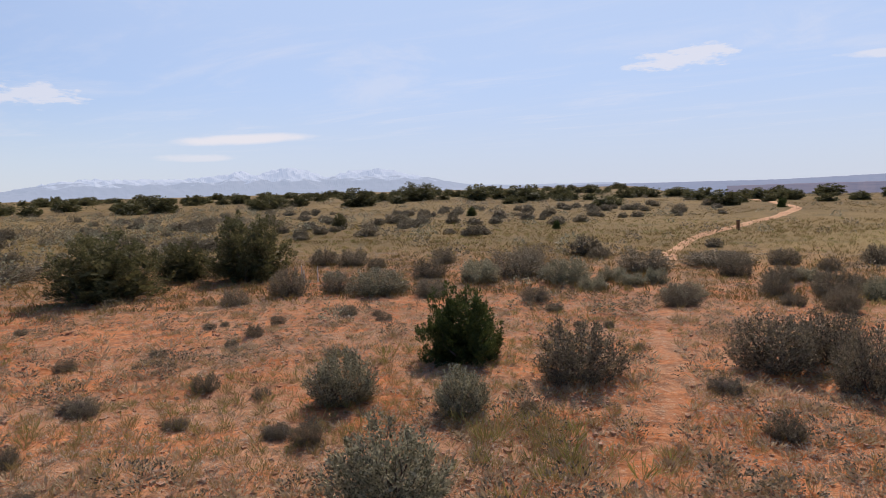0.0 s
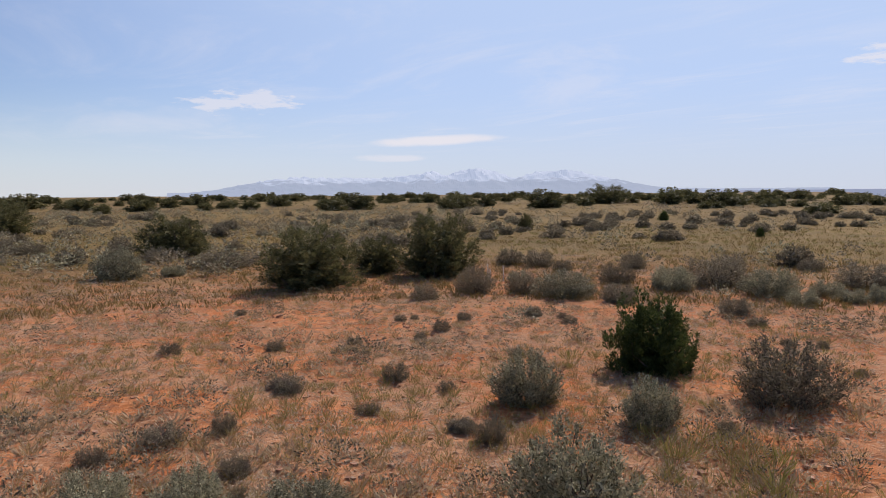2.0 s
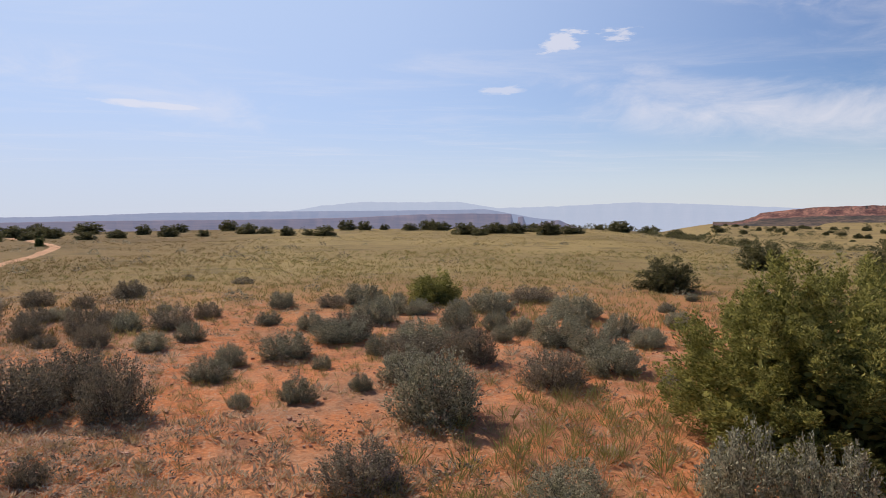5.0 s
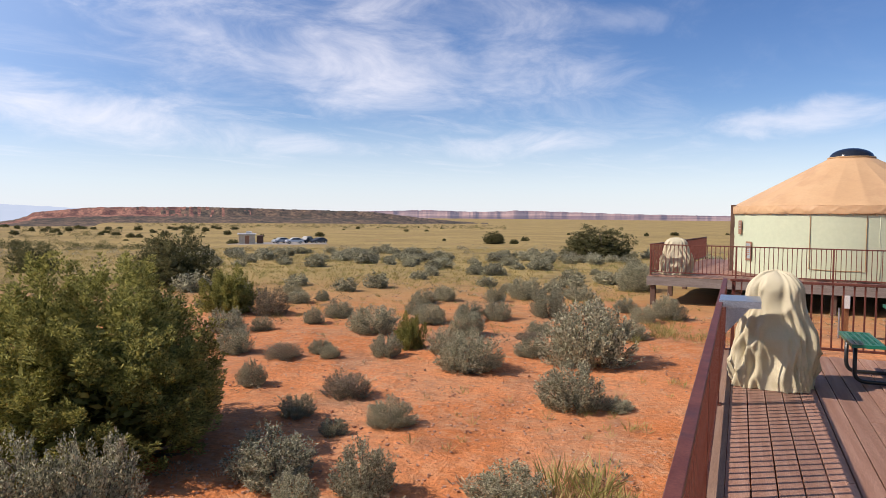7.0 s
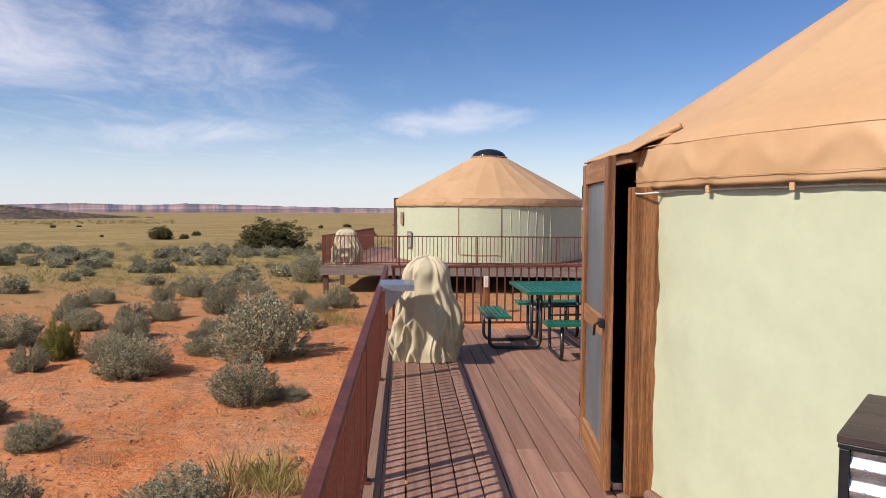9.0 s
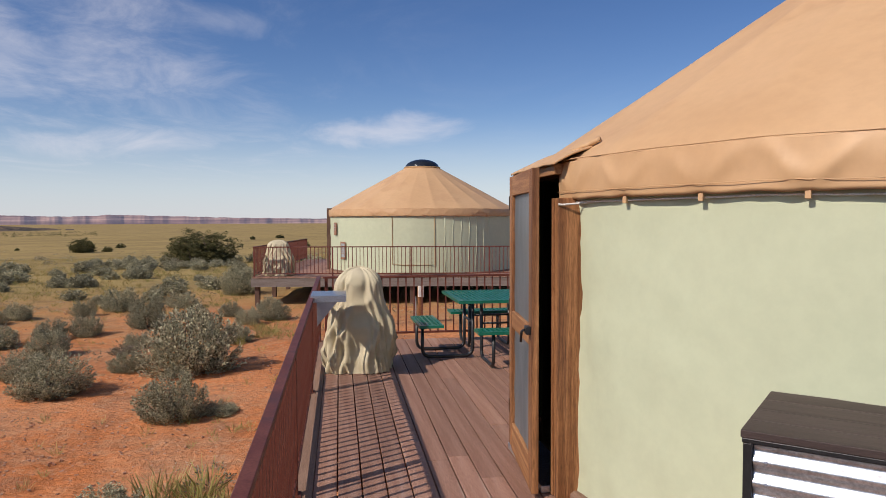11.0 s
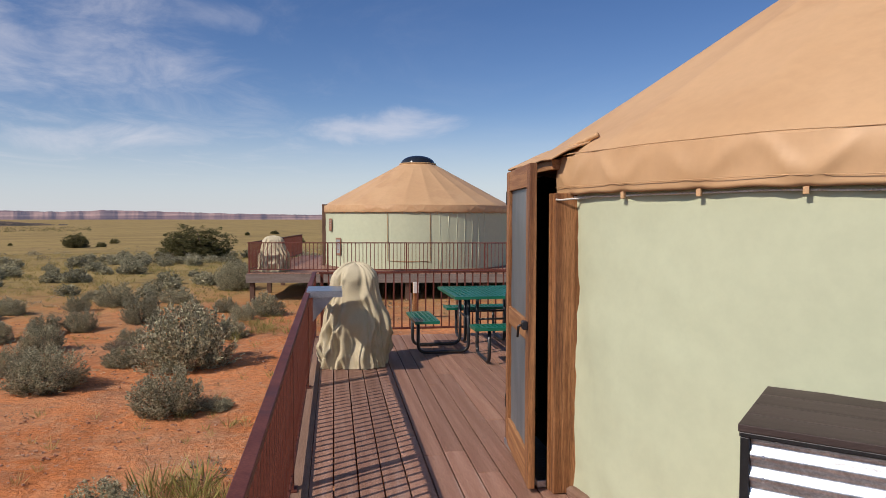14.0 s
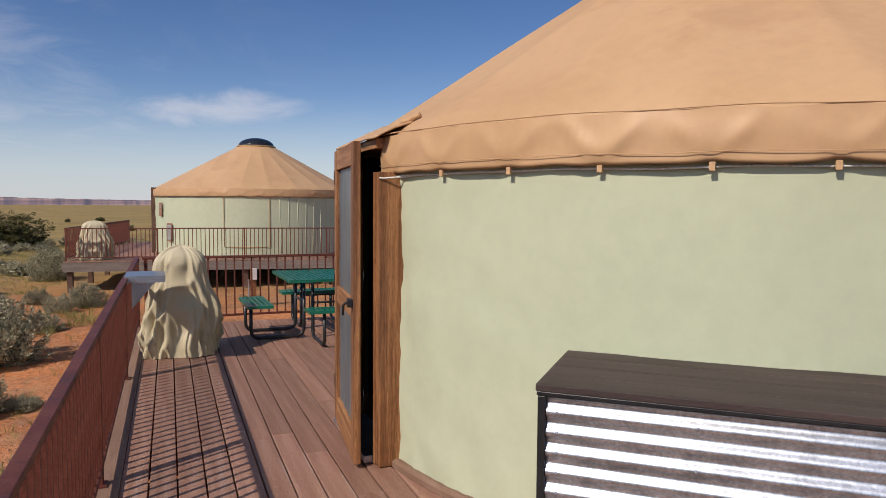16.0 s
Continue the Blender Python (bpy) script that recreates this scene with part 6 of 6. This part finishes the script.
def small_growth():
    r3 = random.Random(21)
    kinds = {"grass": [], "green": [], "dry": [], "low": [], "stone": [], "crust": [], "plain": [], "meadow": [], "clod": []}

    def put(k, x, y, s):
        kinds[k].append((x, y, ground_at(x, y) - 0.012, s, r3.uniform(0, 6.28)))

    for _ in range(38000):
        yaw = r3.uniform(-28, 205)
        r = 2.0 + 46 * r3.random() ** 1.5
        a = radians(yaw)
        x, y = -math.sin(a) * r, math.cos(a) * r
        if x > -0.75 and -1.6 < y < 10.6 or not off_path(x, y):
            continue
        if x > -2.8 and y > 21 and y < 32:
            continue
        patch = noise.noise((x * 0.22, y * 0.22, 11))
        fine = noise.noise((x * 0.9, y * 0.9, 13))
        bare = smooth(72, 45, yaw) * smooth(24, 15, r)
        u = r3.random()
        if u < bare * 0.93:
            if u < bare * 0.30:
                put("stone", x, y, r3.uniform(0.007, 0.024))
            continue
        if patch + fine * 0.6 < (-0.5 if yaw > 95 else -0.28):
            if r3.random() < 0.2:
                put("stone", x, y, r3.uniform(0.012, 0.04))
            continue
        far = smooth(14, 34, r)
        t = r3.random()
        if patch > 0.12 or far > r3.random():
            put("green" if t < (0.35 if y < 0 else 0.7) else "grass", x, y, r3.uniform(0.08, 0.17) * (1 + 0.3 * far))
        elif t < 0.30:
            put("grass", x, y, r3.uniform(0.07, 0.17))
        elif t < 0.66:
            put("dry", x, y, r3.uniform(0.08, 0.20))
        elif t < 0.74:
            put("low", x, y, r3.uniform(0.14, 0.40))
        elif t < 0.88:
            put("crust", x, y, r3.uniform(0.07, 0.20))
        else:
            put("stone", x, y, r3.uniform(0.012, 0.04))
    # bleached cushions and soil clods on the southern flat
    for _ in range(30000):
        a = radians(r3.uniform(98, 186))
        r = 3.0 + 24 * r3.random() ** 1.15
        x, y = -math.sin(a) * r, math.cos(a) * r
        n1 = noise.noise((x * 0.35, y * 0.35, 31)) + 0.5 * noise.noise((x * 1.3, y * 1.3, 33))
        if not off_path(x, y) or n1 < -0.30:
            continue
        u = r3.random()
        if u < 0.52:
            put("crust", x, y, r3.uniform(0.05, 0.15) * (1.25 if n1 > 0.2 else 1))
        elif u < 0.66:
            put("dry", x, y, r3.uniform(0.05, 0.14))
        elif u < 0.76:
            put("grass", x, y, r3.uniform(0.07, 0.15))
        else:
            put("clod", x, y, r3.uniform(0.008, 0.03))
    # clods in the loose sand to the north and west
    for _ in range(9000):
        a = radians(r3.uniform(-8, 100))
        r = 2.5 + 18 * r3.random() ** 1.1
        x, y = -math.sin(a) * r, math.cos(a) * r
        if (x > -0.6 and y < 10.6) or noise.noise((x * 0.5, y * 0.5, 41)) < -0.05:
            continue
        put("stone", x, y, r3.uniform(0.006, 0.022))
    # green tufts at the deck and between the bushes
    for cx, cy, n, sp, sc in ((-1.35, 6.6, 22, 0.22, 0.34), (-1.6, 16.2, 60, 0.9, 0.24), (-2.3, 15.6, 40, 0.7, 0.22), (-7.3, 3.3, 110, 1.1, 0.25), (-8.3, 4.3, 90, 0.9, 0.25), (-6.4, 2.2, 50, 0.7, 0.22), (-6.0, -4.3, 36, 0.5, 0.24), (-5.6, -3.6, 30, 0.45, 0.22), (-8.0, -7.0, 30, 0.5, 0.22)):
        for _ in range(n):
            put("green" if r3.random() < 0.7 else "grass", cx + r3.gauss(0, sp), cy + r3.gauss(0, sp), sc * r3.uniform(0.6, 1.1))
    # wide open plain
    for _ in range(52000):
        yaw = r3.uniform(-25, 200)
        r = 16 + 130 * r3.random() ** 1.25
        if r < 26 and yaw < 45:
            continue
        a = radians(yaw)
        x, y = -math.sin(a) * r, math.cos(a) * r
        if (x > -3.2 and 20 < y < 32) or noise.noise((x * 0.09, y * 0.09, 23)) < -0.22:
            continue
        put("plain" if y < -4 else "meadow", x, y, r3.uniform(0.10, 0.24))
    T = [tuft(100 + i, 20, 0.9, 0.36, 0.5, 0.040) for i in range(4)]
    scatter_mesh("grass", [t[0] for t in T], [t[1] for t in T], kinds["grass"], M["grass"], "dry gold-green bunch grass scattered over the sand", "grass")
    scatter_mesh("grass", [t[0] for t in T], [t[1] for t in T], kinds["green"], M["greengrass"], "fresh green bunch grass between the shrubs", "grass")
    T = [tuft(120 + i, 20, 0.6, 0.7, 1.0, 0.13) for i in range(4)]
    scatter_mesh("dry_tufts", [t[0] for t in T], [t[1] for t in T], kinds["dry"], M["dry"], "low dry brown tufts on crusted soil", "plants")
    T = [tuft(160 + i, 8, 0.75, 0.8, 0.6, 0.115) for i in range(5)]
    scatter_mesh("plain_grass", [t[0] for t in T], [t[1] for t in T], kinds["meadow"], M["meadow"], "yellow-green grass over the northern plain", "grass")
    scatter_mesh("plain_grass", [t[0] for t in T], [t[1] for t in T], kinds["plain"], M["backlitgrass"], "dry golden grass over the southern plain, coloured darker as if backlit", "grass")
    lowv, lowf = [], []
    for i in range(3):
        rng = np.random.default_rng(140 + i)
        cp = clump_points(rng, 20)
        b = np.repeat(cp, 8, 0) + rng.normal(0, 0.06, (20 * 8, 3))
        v, f = leaves(rng, b, unit(b) + np.array([0, 0, 0.5]), 0.13, 0.045)
        lowv.append(v * np.array([1.3, 1.3, 0.66])), lowf.append(f)
    scatter_mesh("low_scrub", lowv, lowf, kinds["low"], M["sagedark"], "small grey-brown scrub plants on the sand", "plants")
    scatter_mesh("crusty_tufts", [v[:240] for v in lowv], [f[:60] for f in lowf], kinds["crust"], M["bleached"], "tiny bleached cushion plants on crusted soil", "plants")
    rng = np.random.default_rng(5)
    sv = []
    cube = np.array([(x, y, z) for x in (-1, 1) for y in (-1, 1) for z in (-1, 1)], float)
    for i in range(5):
        sv.append(cube * np.array([1, 0.8, 0.55]) * rng.uniform(0.55, 1.1, (8, 3)) + np.array([0, 0, 0.3]))
    sf = np.array([(0, 1, 3, 2), (4, 6, 7, 5), (0, 4, 5, 1), (2, 3, 7, 6), (0, 2, 6, 4), (1, 5, 7, 3)])
    scatter_mesh("soil_clods", sv, [sf] * 5, kinds["clod"], M["clod"], "dark and bleached clods of crusted soil", "soil")
    scatter_mesh("stones", sv, [sf] * 5, kinds["stone"], M["stone"], "scattered chips of red sandstone", "stones")


small_growth()


def far_scrub():
    """Belts of sagebrush on the bench and plain, beyond counting."""
    r4 = random.Random(31)
    lowv, lowf = [], []
    for i in range(4):
        rng = np.random.default_rng(240 + i)
        cp = clump_points(rng, 24)
        b = np.repeat(cp, 5, 0) + rng.normal(0, 0.05, (24 * 5, 3))
        v, f = leaves(rng, b, unit(b - np.array([0, 0, 0.2])) + np.array([0, 0, 0.5]), 0.15, 0.075)
        lowv.append(v * np.array([1, 1, 0.62])), lowf.append(f)
    sage, dark, trees = [], [], []
    for lo, hi, r0, r1, n, kinds, name, label, group in ((-2, 44, 23, 60, 300, FAR_SAGES, "sagebrush", "low grey-green sagebrush in a belt across the bench", "sagebrush"), (112, 190, 24, 80, 300, FAR_BRUSH, "desert_brush", "dull low brush on the southern plain", "desert brush")):
        for _ in range(n):
            yaw, r = r4.uniform(lo, hi), r0 + (r1 - r0) * r4.random() ** 0.8
            a = radians(yaw)
            x, y = -math.sin(a) * r, math.cos(a) * r
            if (x > -3.4 and 20 < y < 32) or noise.noise((x * 0.08, y * 0.08, 17)) < -0.12:
                continue
            w = r4.uniform(0.55, 1.25)
            plant(name, kinds, (x, y, w, w * r4.uniform(0.45, 0.68)), label, "shrub", group)
    for lo, hi, r0, r1, n, s0, s1, share in ((42, 112, 20, 60, 90, 0.4, 0.9, 0.5), (112, 190, 24, 150, 900, 0.6, 1.4, 0.4), (146, 192, 22, 110, 1100, 0.6, 1.4, 0.45), (-25, 60, 40, 200, 420, 0.5, 1.2, 0.5), (60, 118, 40, 108, 60, 0.4, 0.9, 0.3), (120, 150, 13, 26, 40, 0.4, 0.9, 0.5), (46, 74, 96, 117, 220, 0.7, 2.2, -1), (48, 60, 150, 430, 420, 1.2, 2.8, -1), (18, 47, 420, 740, 700, 1.4, 3.4, -1), (74, 112, 100, 116, 60, 0.6, 1.6, -1), (104, 188, 130, 340, 330, 1.2, 3.2, -1)):
        for _ in range(n):
            yaw, r = r4.uniform(lo, hi), r0 + (r1 - r0) * r4.random()
            a = radians(yaw)
            x, y = -math.sin(a) * r, math.cos(a) * r
            if x > -3.2 and 20.5 < y < 32:
                continue
            if noise.noise((x * 0.08, y * 0.08, 17)) < -0.05 and r4.random() < 0.75:
                continue
            s = r4.uniform(s0, s1)
            (trees if share < 0 else sage if r4.random() < share else dark).append((x, y, ground_at(x, y) - 0.05, s * 0.75, r4.uniform(0, 6.28)))
    scatter_mesh("far_sagebrush", lowv, lowf, sage, M["sage"], "belts of grey-green sagebrush across the bench", "shrubs")
    scatter_mesh("far_brush", lowv, lowf, dark, M["sagedark"], "dull desert brush dotted over the plain", "shrubs")
    scatter_mesh("far_woodland", lowv, lowf, trees, M["jundark"], "dark line of far juniper scrub on the skyline", "trees")


far_scrub()


# ---- deck boards ----
boards(deck_one, -0.139, 8.3, -1.3, 10.13, seed=4)
boards(deck_two, 0.0, 9.6, 0.0, 9.5, seed=9)
